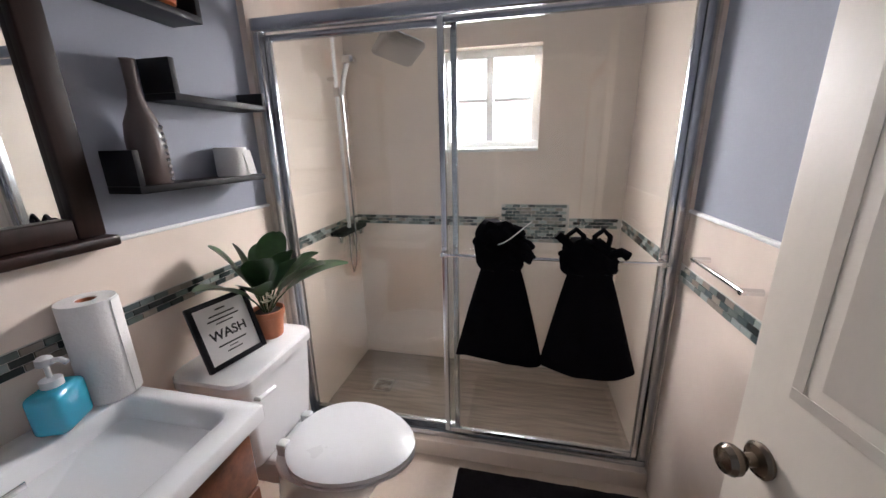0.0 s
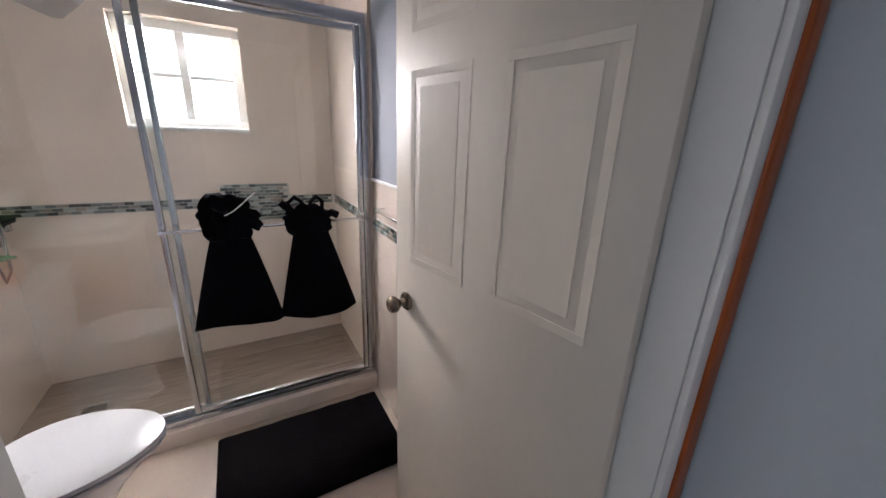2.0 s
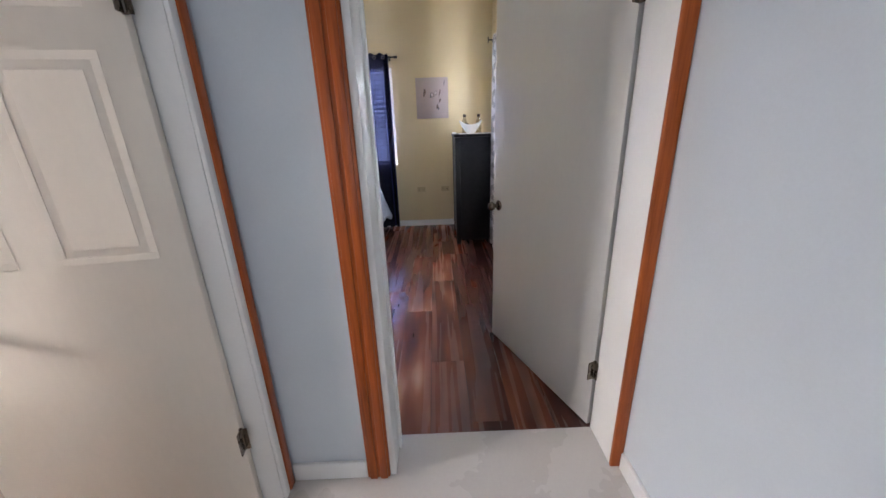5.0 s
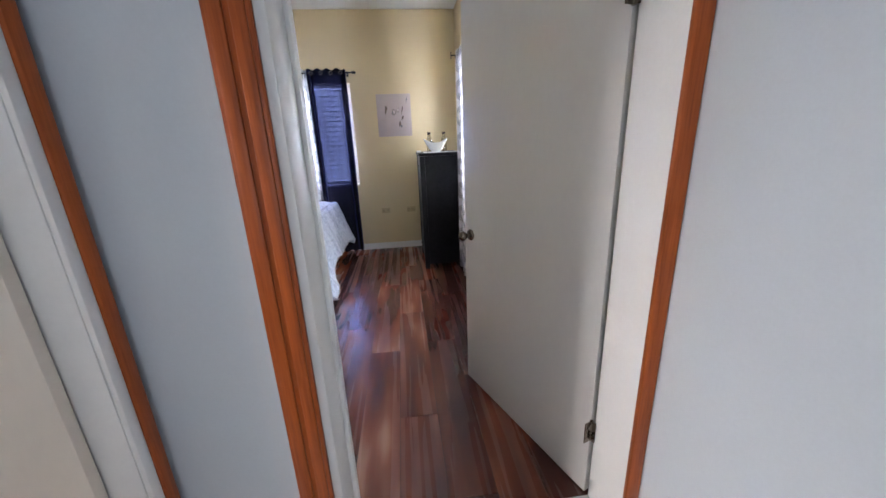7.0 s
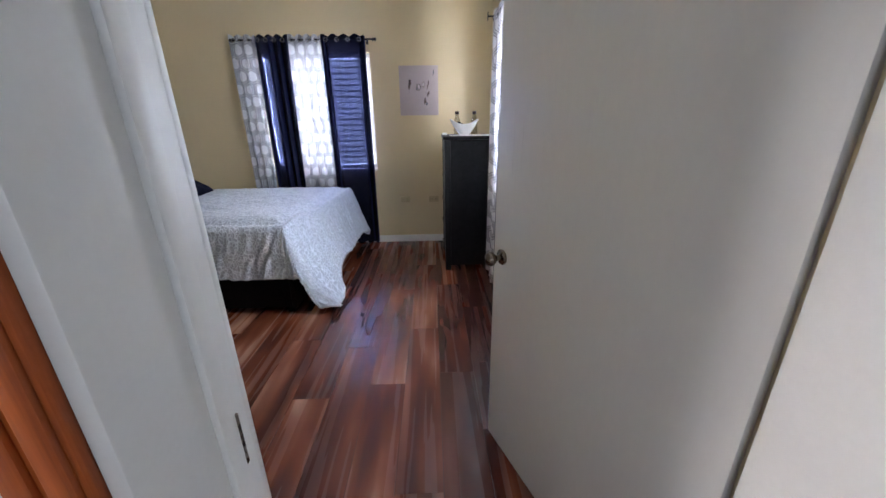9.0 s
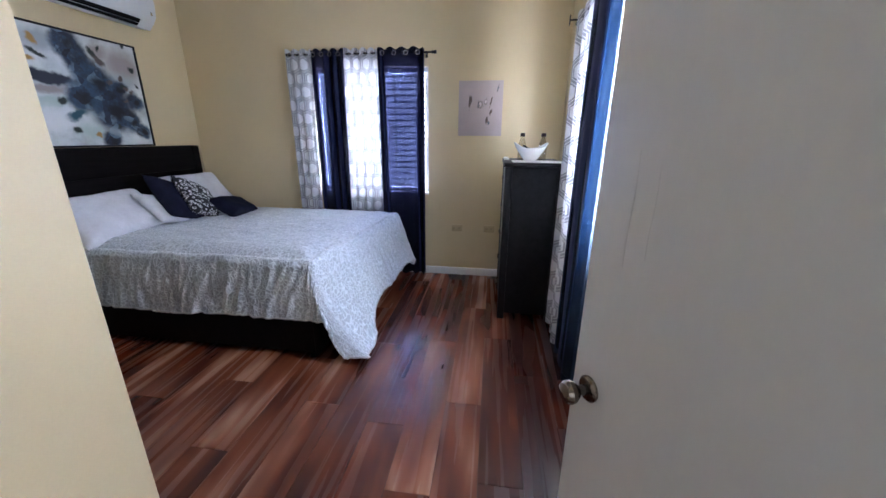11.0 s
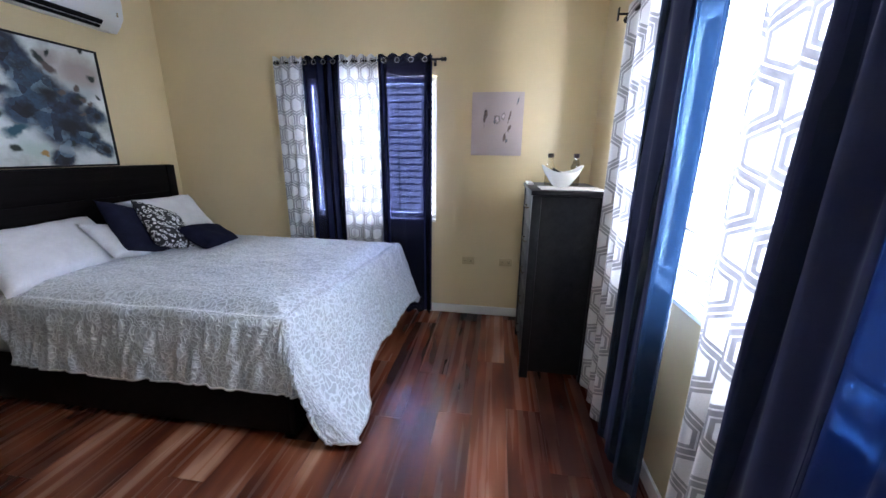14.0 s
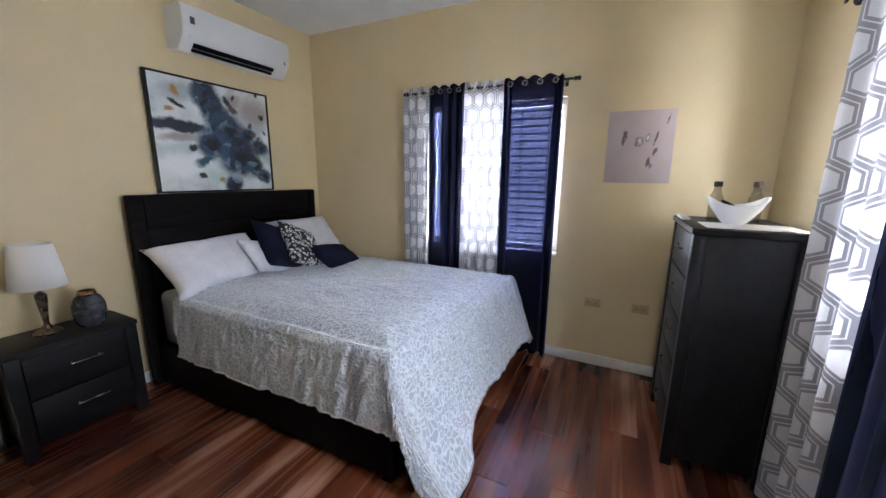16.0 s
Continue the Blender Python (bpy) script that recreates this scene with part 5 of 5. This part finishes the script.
sign = thing("framed_sign", pose(-0.222, 0.205, 0.7615, -18, 0, 78), "black framed sign with black lettering leaning on the tank", "sign")
for x0, x1, z0, z1 in ((-0.105, -0.088, 0, 0.225), (0.088, 0.105, 0, 0.225), (-0.088, 0.088, 0, 0.017), (-0.088, 0.088, 0.208, 0.225)):
    part("frame_bar", bx(x0, x1, -0.012, 0.006, z0, z1, 0.003), "black", sign)
part("sheet", bx(-0.088, 0.088, -0.004, 0.0, 0.017, 0.208), "paper", sign, "white printed sheet")
txt = bpy.data.curves.new("word", 'FONT')
txt.body, txt.size, txt.align_x, txt.align_y, txt.extrude = "WASH", 0.044, 'CENTER', 'CENTER', 0.0004
txt.offset = 0.0009
txt.materials.append(M["ink"])
tmp = new("tmp", txt)
bpy.context.view_layer.update()
me = bpy.data.meshes.new_from_object(tmp.evaluated_get(bpy.context.evaluated_depsgraph_get()))
bpy.data.objects.remove(tmp)
word = new("word", me)
word.parent = sign
word.matrix_basis = pose(0, -0.0048, 0.105, 90, 0, 0)
bars_text(sign, [(0.0, 0.190, 0.035, 0.005), (0.0, 0.172, 0.09, 0.005), (0.0, 0.157, 0.11, 0.005), (0.0, 0.143, 0.06, 0.004), (0.0, 0.069, 0.10, 0.005), (0.0, 0.057, 0.03, 0.003), (0.0, 0.044, 0.055, 0.004)], -0.0042)

plant = thing("potted_plant", pose(-0.225, 0.375, 0.7605), "leafy green artificial plant in a terracotta pot", "plant")
part("pot", lathe(bmesh.new(), [(0.040, 0.0), (0.044, 0.004), (0.055, 0.085), (0.060, 0.088), (0.062, 0.110), (0.056, 0.112), (0.052, 0.095)], 28), "terracotta", plant)
part("soil", lathe(bmesh.new(), [(0.052, 0.092), (0.050, 0.0985), (0.01, 0.101)], 24), "soil", plant)
rnd = random.Random(11)
for i in range(17):
    az = 2 * math.pi * i / 17 * 2.4 + rnd.uniform(-0.2, 0.2)
    lift = rnd.uniform(0.25, 1.15)
    ln = rnd.uniform(0.19, 0.29)
    dirv = Vector((math.cos(az) * math.cos(lift), math.sin(az) * math.cos(lift), math.sin(lift)))
    if dirv.x < 0:
        dirv.x *= 0.45
    if dirv.y < -0.2:
        dirv.z += 0.55
        dirv.normalize()
    side = dirv.cross(Vector((0, 0, 1))).normalized()
    bm = bmesh.new()
    base = Vector((0.012 * math.cos(az), 0.012 * math.sin(az), 0.098))
    stem_end = base + dirv * 0.07 + Vector((0, 0, 0.035))
    n, wl = 9, rnd.uniform(0.048, 0.068)
    rows = []
    for k in range(n + 1):
        s = k / n
        c = stem_end + dirv * ln * s - Vector((0, 0, 1)) * 0.07 * s * s
        wd = wl * (math.sin(math.pi * min(0.98, s * 0.93 + 0.03)) ** 0.75)
        up = Vector((0, 0, 1)) * wd * 0.35
        rows.append([bm.verts.new(c - side * wd + up), bm.verts.new(c), bm.verts.new(c + side * wd + up)])
    for a, b in zip(rows, rows[1:]):
        bm.faces.new((a[0], a[1], b[1], b[0]))
        bm.faces.new((a[1], a[2], b[2], b[1]))
    tube(bm, [base, (base + stem_end) / 2 + Vector((0, 0, 0.008)), stem_end], 0.003, 6)
    lf = part("leaf", bm, "leaf", plant, "", 60)
for i in range(7):
    az, q = rnd.uniform(0, 6.28), rnd.uniform(0.01, 0.04)
    bm = bmesh.new()
    c = Vector((0.02 + q * math.cos(az), q * math.sin(az) - 0.02, 0.15 + rnd.uniform(0, 0.05)))
    for k in range(4):
        b = az + k * 1.57
        p = c + Vector((0.022 * math.cos(b), 0.022 * math.sin(b), 0.014))
        sd = Vector((-math.sin(b), math.cos(b), 0)) * 0.009
        bm.faces.new([bm.verts.new(v) for v in (c, (c + p) / 2 + sd, p, (c + p) / 2 - sd)])
    tube(bm, [(0, 0, 0.098), c], 0.002, 5)
    part("blossom", bm, "leafpale", plant, "pale small blossom", 0)


def ledge_shelf(y0, y1, z, left, right, label):
    """Black shelf with upright end blocks."""
    t = thing("wall_shelf", pose(0, 0, 0), label, "shelf", "shelves on the bathroom wall")
    x0, x1 = LEFT + 0.002, -0.285
    part("board", bx(x0, x1, y0, y1, z, z + 0.020, 0.002), "black", t)
    if left:
        part("end_block", bx(x0, x1, y0, y0 + 0.018, z + 0.0205, z + left, 0.002), "black", t)
    if right:
        part("end_block", bx(x0, x1, y1 - 0.018, y1, z + 0.0205, z + right, 0.002), "black", t)
    return t


ledge_shelf(0.062, 0.555, 1.345, 0.115, 0.0, "black wall shelf with one raised end holding a bottle vase")
ledge_shelf(0.225, 0.615, 1.600, 0.115, 0.065, "black wall shelf with two raised ends")
ledge_shelf(0.0, 0.375, 1.835, 0.115, 0.115, "black wall shelf holding an orange ornament")
bv = thing("bottle_vase", pose(-0.338, 0.150, 1.366), "tall taupe bottle vase with a strip of beads", "vase")
part("body", lathe(bmesh.new(), [(0.042, 0.0), (0.046, 0.01), (0.047, 0.12), (0.042, 0.165), (0.022, 0.215), (0.016, 0.25), (0.016, 0.325), (0.019, 0.33), (0.014, 0.331)], 30), "bottleglass", bv)
for i in range(9):
    a = radians(20)
    z = 0.012 + i * 0.018
    rad = 0.047 if z < 0.12 else 0.044
    bm = lathe(bmesh.new(), [(0.002, -0.006), (0.007, -0.003), (0.007, 0.003), (0.002, 0.006)], 8)
    bmesh.ops.translate(bm, verts=bm.verts[:], vec=(rad * math.cos(a), rad * math.sin(a), z))
    part("bead", bm, "gem", bv)
tr = thing("toilet_roll", pose(-0.340, 0.455, 1.366), "white toilet paper roll standing on the shelf", "toilet roll")
part("paper", lathe(bmesh.new(), [(0.020, 0.0), (0.052, 0.0), (0.054, 0.006), (0.054, 0.096), (0.052, 0.10), (0.020, 0.10), (0.020, 0.0)], 32, cap=False), "paper", tr)
part("loose_sheet", loft(bmesh.new(), [[(0.052, -0.005, 0.09), (0.052, 0.035, 0.09), (0.0535, 0.035, 0.09), (0.0535, -0.005, 0.09)], [(0.058, 0.012, 0.004), (0.058, 0.050, 0.004), (0.0595, 0.050, 0.004), (0.0595, 0.012, 0.004)]]), "paper", tr)
on = thing("orange_ornament", pose(-0.338, 0.28, 1.856), "orange ornament standing on the top shelf", "ornament")
part("body", lathe(bmesh.new(), [(0.030, 0.0), (0.044, 0.012), (0.050, 0.05), (0.040, 0.09), (0.022, 0.10)], 24), "orange", on)


# ---- shower screen and fittings ----
def shower_screen():
    y, z0, z1, x0, x1 = 0.72, 0.086, 1.955, LEFT + 0.032, RIGHT - 0.016
    t = thing("shower_screen", pose(0, 0, 0), "aluminium framed sliding glass shower screen", "shower screen")
    part("wall_post", bx(x0, x0 + 0.035, y - 0.028, y + 0.028, z0 + 0.03, z1 - 0.05, 0.004), "alu", t)
    part("wall_post", bx(x1 - 0.035, x1, y - 0.028, y + 0.028, z0 + 0.03, z1 - 0.05, 0.004), "alu", t)
    head_rail = bx(x0, x1, y - 0.030, y + 0.030, z1 - 0.05, z1, 0.008, 3)
    part("head_rail", head_rail, "alu", t)
    bm = bx(x0, x1, y - 0.030, y + 0.030, z0, z0 + 0.014, 0.003)
    for q in (-0.028, 0.0, 0.026):
        box(bm, x0, x1, y + q - 0.002, y + q + 0.002, z0 + 0.014, z0 + 0.030)
    part("sill_track", bm, "alu", t)
    mid = 0.412
    for a0, a1, yy, bar in ((x0 + 0.036, mid + 0.045, y + 0.014, False), (mid - 0.022, x1 - 0.036, y - 0.014, True)):
        p = part("door_panel", bx(a0 + 0.02, a1 - 0.02, yy - 0.003, yy + 0.003, z0 + 0.06, z1 - 0.07), "glass", t, "clear glass sliding panel")
        p.visible_shadow = False
        for b0, b1, c0, c1 in ((a0, a0 + 0.024, z0 + 0.034, z1 - 0.055), (a1 - 0.024, a1, z0 + 0.034, z1 - 0.055), (a0 + 0.024, a1 - 0.024, z0 + 0.034, z0 + 0.062), (a0 + 0.024, a1 - 0.024, z1 - 0.08, z1 - 0.055)):
            part("panel_frame", bx(b0, b1, yy - 0.010, yy + 0.010, c0, c1, 0.003), "alu", p)
        if bar:
            part("towel_bar", tube(bmesh.new(), [(a0 + 0.012, yy - 0.050, 1.03), (a1 - 0.012, yy - 0.050, 1.03)], 0.007, 12), "chrome", p, "chrome towel bar")
            for q in (a0 + 0.012, a1 - 0.012):
                bm = tube(bmesh.new(), [(q, yy - 0.010, 1.03), (q, yy - 0.056, 1.03)], 0.009, 12)
                box(bm, q - 0.012, q + 0.012, yy - 0.016, yy - 0.0105, 1.005, 1.055, 0.003)
                part("bar_bracket", bm, "chrome", p)
    return t


shower_screen()


def dress(x, top, hem_z, top_w, hem_w, kind, label, lean):
    """A doll-size black dress folded over the bar: gathered bodice above, flared skirt below."""
    t = thing("dress", pose(x, 0.656, 0), label, "dress", "dresses on the shower bar")
    n = 56
    rings = []
    levels = 22
    waist = 1.015
    for j in range(levels + 1):
        s = j / levels
        z = waist + (hem_z - waist) * s
        w = top_w + (hem_w - top_w) * s ** 0.9
        dp = 0.016 + 0.022 * s
        ring = []
        for i in range(n):
            q = 2 * math.pi * i / n
            ripple = 1 + 0.10 * s * math.sin(7 * q + lean * 9) + 0.05 * s * math.sin(13 * q)
            dip = 0.016 * math.sin(q * 2 + lean * 5) * s ** 3
            ring.append((w / 2 * math.cos(q) + lean * s * 0.08, min(dp * math.sin(q) * ripple, 0.022) - 0.006, z + dip))
        rings.append(ring)
    part("skirt", loft(bmesh.new(), rings), "blackcloth", t, "", 70)
    rings = []
    for j in range(13):
        s = j / 12
        z = waist - 0.03 + (top - waist + 0.03) * s
        if kind == "ruffle":
            w = 0.125 * (0.75 + 0.75 * math.sin(math.pi * (0.18 + 0.62 * s))) * (1 - 0.35 * s ** 4)
        else:
            w = 0.15 * (0.8 + 0.55 * math.sin(math.pi * (0.2 + 0.55 * s))) * (1 - 0.4 * s ** 3)
        ring = []
        for i in range(n):
            q = 2 * math.pi * i / n
            rp = 1 + (0.10 * math.sin(9 * q + j * 1.7) + 0.06 * math.sin(17 * q + j))
            ring.append((w / 2 * math.cos(q) * rp - 0.02 * s, 0.030 * math.sin(q) * rp - 0.014, z + 0.008 * math.sin(5 * q + j)))
        rings.append(ring)
    part("bodice", loft(bmesh.new(), rings), "blackcloth", t, "", 70)
    if kind == "ruffle":
        for k, (zz, w, dx) in enumerate(((1.135, 0.165, 0.0), (1.085, 0.205, 0.015), (1.045, 0.185, 0.03))):
            rings = []
            for m_, (f, dz) in enumerate(((0.55, 0.022), (0.9, 0.010), (1.05, -0.012), (0.95, -0.022))):
                rings.append([(dx + w / 2 * f * math.cos(q) * (1 + 0.06 * math.sin(11 * q + k)), -0.016 + 0.036 * f * math.sin(q) * (1 + 0.12 * math.sin(9 * q + k * 2)), zz + dz + 0.010 * math.sin(8 * q + k)) for q in (2 * math.pi * i / 64 for i in range(64))])
            part("ruffle", loft(bmesh.new(), rings), "blackcloth", t, "", 70)
        part("white_piping", tube(bmesh.new(), [(-0.01 + 0.012 * k, -0.062, 1.098 + 0.003 * k + 0.0012 * k * k - 0.00006 * k ** 3) for k in range(11)], 0.0022, 6), "paper", t, "thin white piping")
    else:
        for a0, a1 in ((-0.085, -0.035), (0.01, 0.055)):
            pts = [(a0, -0.018, 1.09), (a0 - 0.005, -0.022, 1.13), ((a0 + a1) / 2, -0.02, 1.155), (a1 + 0.004, -0.016, 1.13), (a1, -0.012, 1.08)]
            part("strap", tube(bmesh.new(), pts, 0.010, 8), "blackcloth", t)
        part("sleeve", tube(bmesh.new(), [(-0.05, -0.02, 1.07), (-0.09, -0.024, 1.105), (-0.125, -0.024, 1.135)], 0.016, 10), "blackcloth", t)
        part("sleeve", tube(bmesh.new(), [(0.06, -0.02, 1.06), (0.10, -0.024, 1.075), (0.125, -0.024, 1.06)], 0.018, 10), "blackcloth", t)


dress(0.640, 1.175, 0.585, 0.135, 0.365, "ruffle", "small black dress with ruffled bodice hung over the bar", -0.05)
dress(0.968, 1.115, 0.565, 0.135, 0.370, "strap", "small black dress with straps hung over the bar", 0.25)


def shower_set():
    x, y = LEFT + 0.078, 1.28
    t = thing("shower_set", pose(0, 0, 0), "chrome rain shower set with hand shower on a riser", "shower set")
    part("riser", tube(bmesh.new(), [(x, y, 0.99), (x, y, 2.02), (x + 0.015, y, 2.055), (x + 0.05, y, 2.075), (x + 0.34, y, 2.085), (x + 0.37, y, 2.07), (x + 0.375, y, 1.99)], 0.011, 12), "satin", t)
    hd = loft(bmesh.new(), [[(x + 0.375 + a * w, y + b * w, z) for a, b in ((-1, -0.8), (-0.8, -1), (0.8, -1), (1, -0.8), (1, 0.8), (0.8, 1), (-0.8, 1), (-1, 0.8))] for w, z in ((0.10, 1.940), (0.115, 1.945), (0.115, 1.953), (0.05, 1.965), (0.02, 1.985))])
    bmesh.ops.rotate(hd, verts=hd.verts[:], cent=(x + 0.375, y, 1.985), matrix=Matrix.Rotation(radians(-24), 3, 'X') @ Matrix.Rotation(radians(40), 3, 'Z'))
    part("rain_head", hd, "alu", t, "square chrome rain shower head")
    for z in (1.83, 1.02):
        bm = tube(bmesh.new(), [(LEFT + 0.030, y, z), (x, y, z)], 0.011, 12)
        part("bracket", bm, "chrome", t)
    part("slider", bx(x - 0.016, x + 0.030, y - 0.016, y + 0.016, 1.735, 1.785, 0.005), "chrome", t)
    hs = part("hand_shower", tube(bmesh.new(), [(x + 0.034, y - 0.01, 1.74), (x + 0.055, y - 0.012, 1.83), (x + 0.085, y - 0.014, 1.91)], 0.013, 12), "satin", t)
    part("spray_face", bx(x + 0.066, x + 0.128, y - 0.042, y + 0.014, 1.895, 1.935, 0.008, 3), "chrome", hs)
    part("hose", tube(bmesh.new(), [(x + 0.034, y - 0.01, 1.74), (x + 0.05, y - 0.03, 1.5), (x + 0.06, y - 0.05, 1.2), (x + 0.07, y - 0.06, 0.95), (x + 0.06, y - 0.06, 0.78), (x + 0.03, y - 0.05, 0.72), (x + 0.01, y - 0.03, 0.80), (x, y - 0.01, 0.965)], 0.007, 8), "alu", t)
    part("mixer_shelf", bx(LEFT + 0.031, x + 0.045, y - 0.155, y + 0.155, 0.965, 0.990, 0.005), "darkgap", t, "dark mixer body doubling as a shelf")
    for s in (-0.13, 0.13):
        bm = lathe(bmesh.new(), [(0.020, 0), (0.022, 0.004), (0.022, 0.035), (0.018, 0.04)], 18)
        for v in bm.verts:
            v.co = Vector((x + 0.01 + v.co.x, y + s + v.co.y, 0.964 - v.co.z))
        part("mixer_knob", bm, "chrome", t)
    part("spout", tube(bmesh.new(), [(x + 0.02, y, 0.964), (x + 0.025, y, 0.90), (x + 0.025, y, 0.88)], 0.012, 12), "chrome", t)


shower_set()
drain = thing("floor_drain", pose(-0.10, 1.12, 0.0045), "square metal floor drain in the shower floor", "drain")
part("frame", bx(-0.06, 0.06, -0.06, 0.06, 0.0, 0.004, 0.001), "alu", drain)
for i in range(6):
    part("grate_bar", bx(-0.05, 0.05, -0.050 + i * 0.0175, -0.042 + i * 0.0175, 0.0042, 0.006), "nickel", drain)

rug = bmesh.new()
box(rug, 0.47, 1.245, 0.10, 0.600, 0.0005, 0.024, 0.010, 3)
bmesh.ops.subdivide_edges(rug, edges=[e for e in rug.edges if e.calc_length() > 0.2], cuts=24, use_grid_fill=True)
for v in rug.verts:
    if v.co.z > 0.015:
        v.co.z += 0.004 * noise.noise(v.co * 40) + 0.003 * noise.noise(v.co * 11)
tagged(new("bath_mat", finish("bath_mat", rug, "mat", 60)), "thick black bath mat in front of the shower", "bath mat")

# chrome bar added for a bright reflection on the tiled wall behind the door
rail = thing("reflection_bar", pose(RIGHT - 0.012, 0.42, 1.10), "slim chrome bar in place of a bright reflection on the tiles", "towel rail")
part("bar", tube(bmesh.new(), [(-0.045, -0.20, 0), (-0.045, 0.08, 0)], 0.006, 10), "chrome", rail)
for y in (-0.19, 0.07):
    part("bracket", tube(bmesh.new(), [(-0.001, y, 0), (-0.050, y, 0)], 0.009, 10), "chrome", rail)


# ---- pieces: mosaic tiles and floor planks ----
def shared(name, bm, material):
    return finish(name, bm, material, 0)


def mosaic_run(parent, axis, wall, out, b0, b1, z0, rows, near):
    """Rows of small glass tiles on a wall; each its own piece where near, joined otherwise."""
    tw, th, gap = 0.042, 0.0165, 0.003
    one = bx(-tw / 2, tw / 2, -th / 2, th / 2, 0, 0.004, 0.0)
    me = shared("mosaic_tile", one, "mosaic")
    rot = {"x+": Matrix(((0, 0, 1), (1, 0, 0), (0, 1, 0))), "x-": Matrix(((0, 0, -1), (-1, 0, 0), (0, 1, 0))), "y-": Matrix(((1, 0, 0), (0, 0, -1), (0, 1, 0)))}[axis + out]
    joined = bmesh.new()
    for r in range(rows):
        z = z0 + th / 2 + r * (th + gap)
        p = b0 + tw / 2 + ((r % 2) * 0.5 * (tw + gap))
        while p + tw / 2 <= b1 + 0.001:
            loc = Vector((wall, p, z)) if axis == "x" else Vector((p, wall, z))
            if near:
                ob = new("mosaic_tile", me)
                ob.parent = parent
                ob.matrix_basis = Matrix.LocRotScale(loc, rot.to_quaternion(), None)
            else:
                t = Matrix.LocRotScale(loc, rot.to_quaternion(), None)
                vs = [joined.verts.new(t @ v.co) for v in me.vertices]
                for f in me.polygons:
                    joined.faces.new([vs[k] for k in f.vertices])
            p += tw + gap
    if near:
        joined.free()
    else:
        part("mosaic_tiles", joined, "mosaic", parent, "", 0)["kind"] = "stuff"


def band(name, axis, wall, out, b0, b1, z0, rows, near, label):
    h = rows * 0.0195 + 0.003
    d = {"x+": (wall, wall + 0.002), "x-": (wall - 0.002, wall), "y-": (wall - 0.002, wall)}[axis + out]
    bm = bx(d[0], d[1], b0, b1, z0 - 0.003, z0 + h - 0.003) if axis == "x" else bx(b0, b1, d[0], d[1], z0 - 0.003, z0 + h - 0.003)
    ob = structure(name, bm, "grey_grout", label, "mosaic")
    mosaic_run(ob, axis, d[1] if out == "+" else d[0], out, b0, b1, z0, rows, near)


LAB = "band of grey green glass mosaic tiles"
band("mosaic_band_west", "x", LEFT + 0.012, "+", -0.62, 0.675, 0.975, 3, True, LAB)
band("mosaic_band_east", "x", RIGHT - 0.012, "-", 0.05, 0.675, 0.975, 3, True, LAB)
band("mosaic_band_shower_west", "x", LEFT + 0.030, "+", 0.76, BATH_Y1 - 0.004, 0.975, 3, False, LAB)
band("mosaic_band_shower_east", "x", RIGHT - 0.014, "-", 0.76, BATH_Y1 - 0.004, 0.975, 3, False, LAB)
band("mosaic_band_north_1", "y", BATH_Y1, "-", LEFT + 0.034, 0.588, 0.975, 3, False, LAB)
band("mosaic_band_north_2", "y", BATH_Y1, "-", 0.990, RIGHT - 0.018, 0.975, 3, False, LAB)
band("mosaic_panel", "y", BATH_Y1, "-", 0.592, 0.986, 0.880, 12, True, "square accent of grey green glass mosaic tiles")

rnd = random.Random(21)
PL, PW = 1.235, 0.2035
me = shared("plank", bx(-0.5, 0.5, -PW / 2 + 0.0012, PW / 2 - 0.0012, -0.005, 0.0), "plank")
y = -1.245 - 6 * PW + 0.003
i = 0
OFF = (0.10, 0.64, 0.30, 0.95, 0.55, 0.02, 0.72)
while y < NORTH:
    lo, hi = max(y, SOUTH), min(y + PW, NORTH)
    if hi - lo > 0.02:
        x = WEST - 0.005 - PL * OFF[i % 7]
        while x < EAST:
            a, b = max(x, WEST - 0.005), min(x + PL, EAST)
            if b - a > 0.02:
                ob = new("plank", me)
                ob.parent = bedroom_floor
                ob.location = ((a + b) / 2, (lo + hi) / 2, rnd.uniform(-0.0004, 0.0))
                ob.scale = (b - a - 0.0024, (hi - lo) / PW, 1)
            x += PL
    y += PW
    i += 1
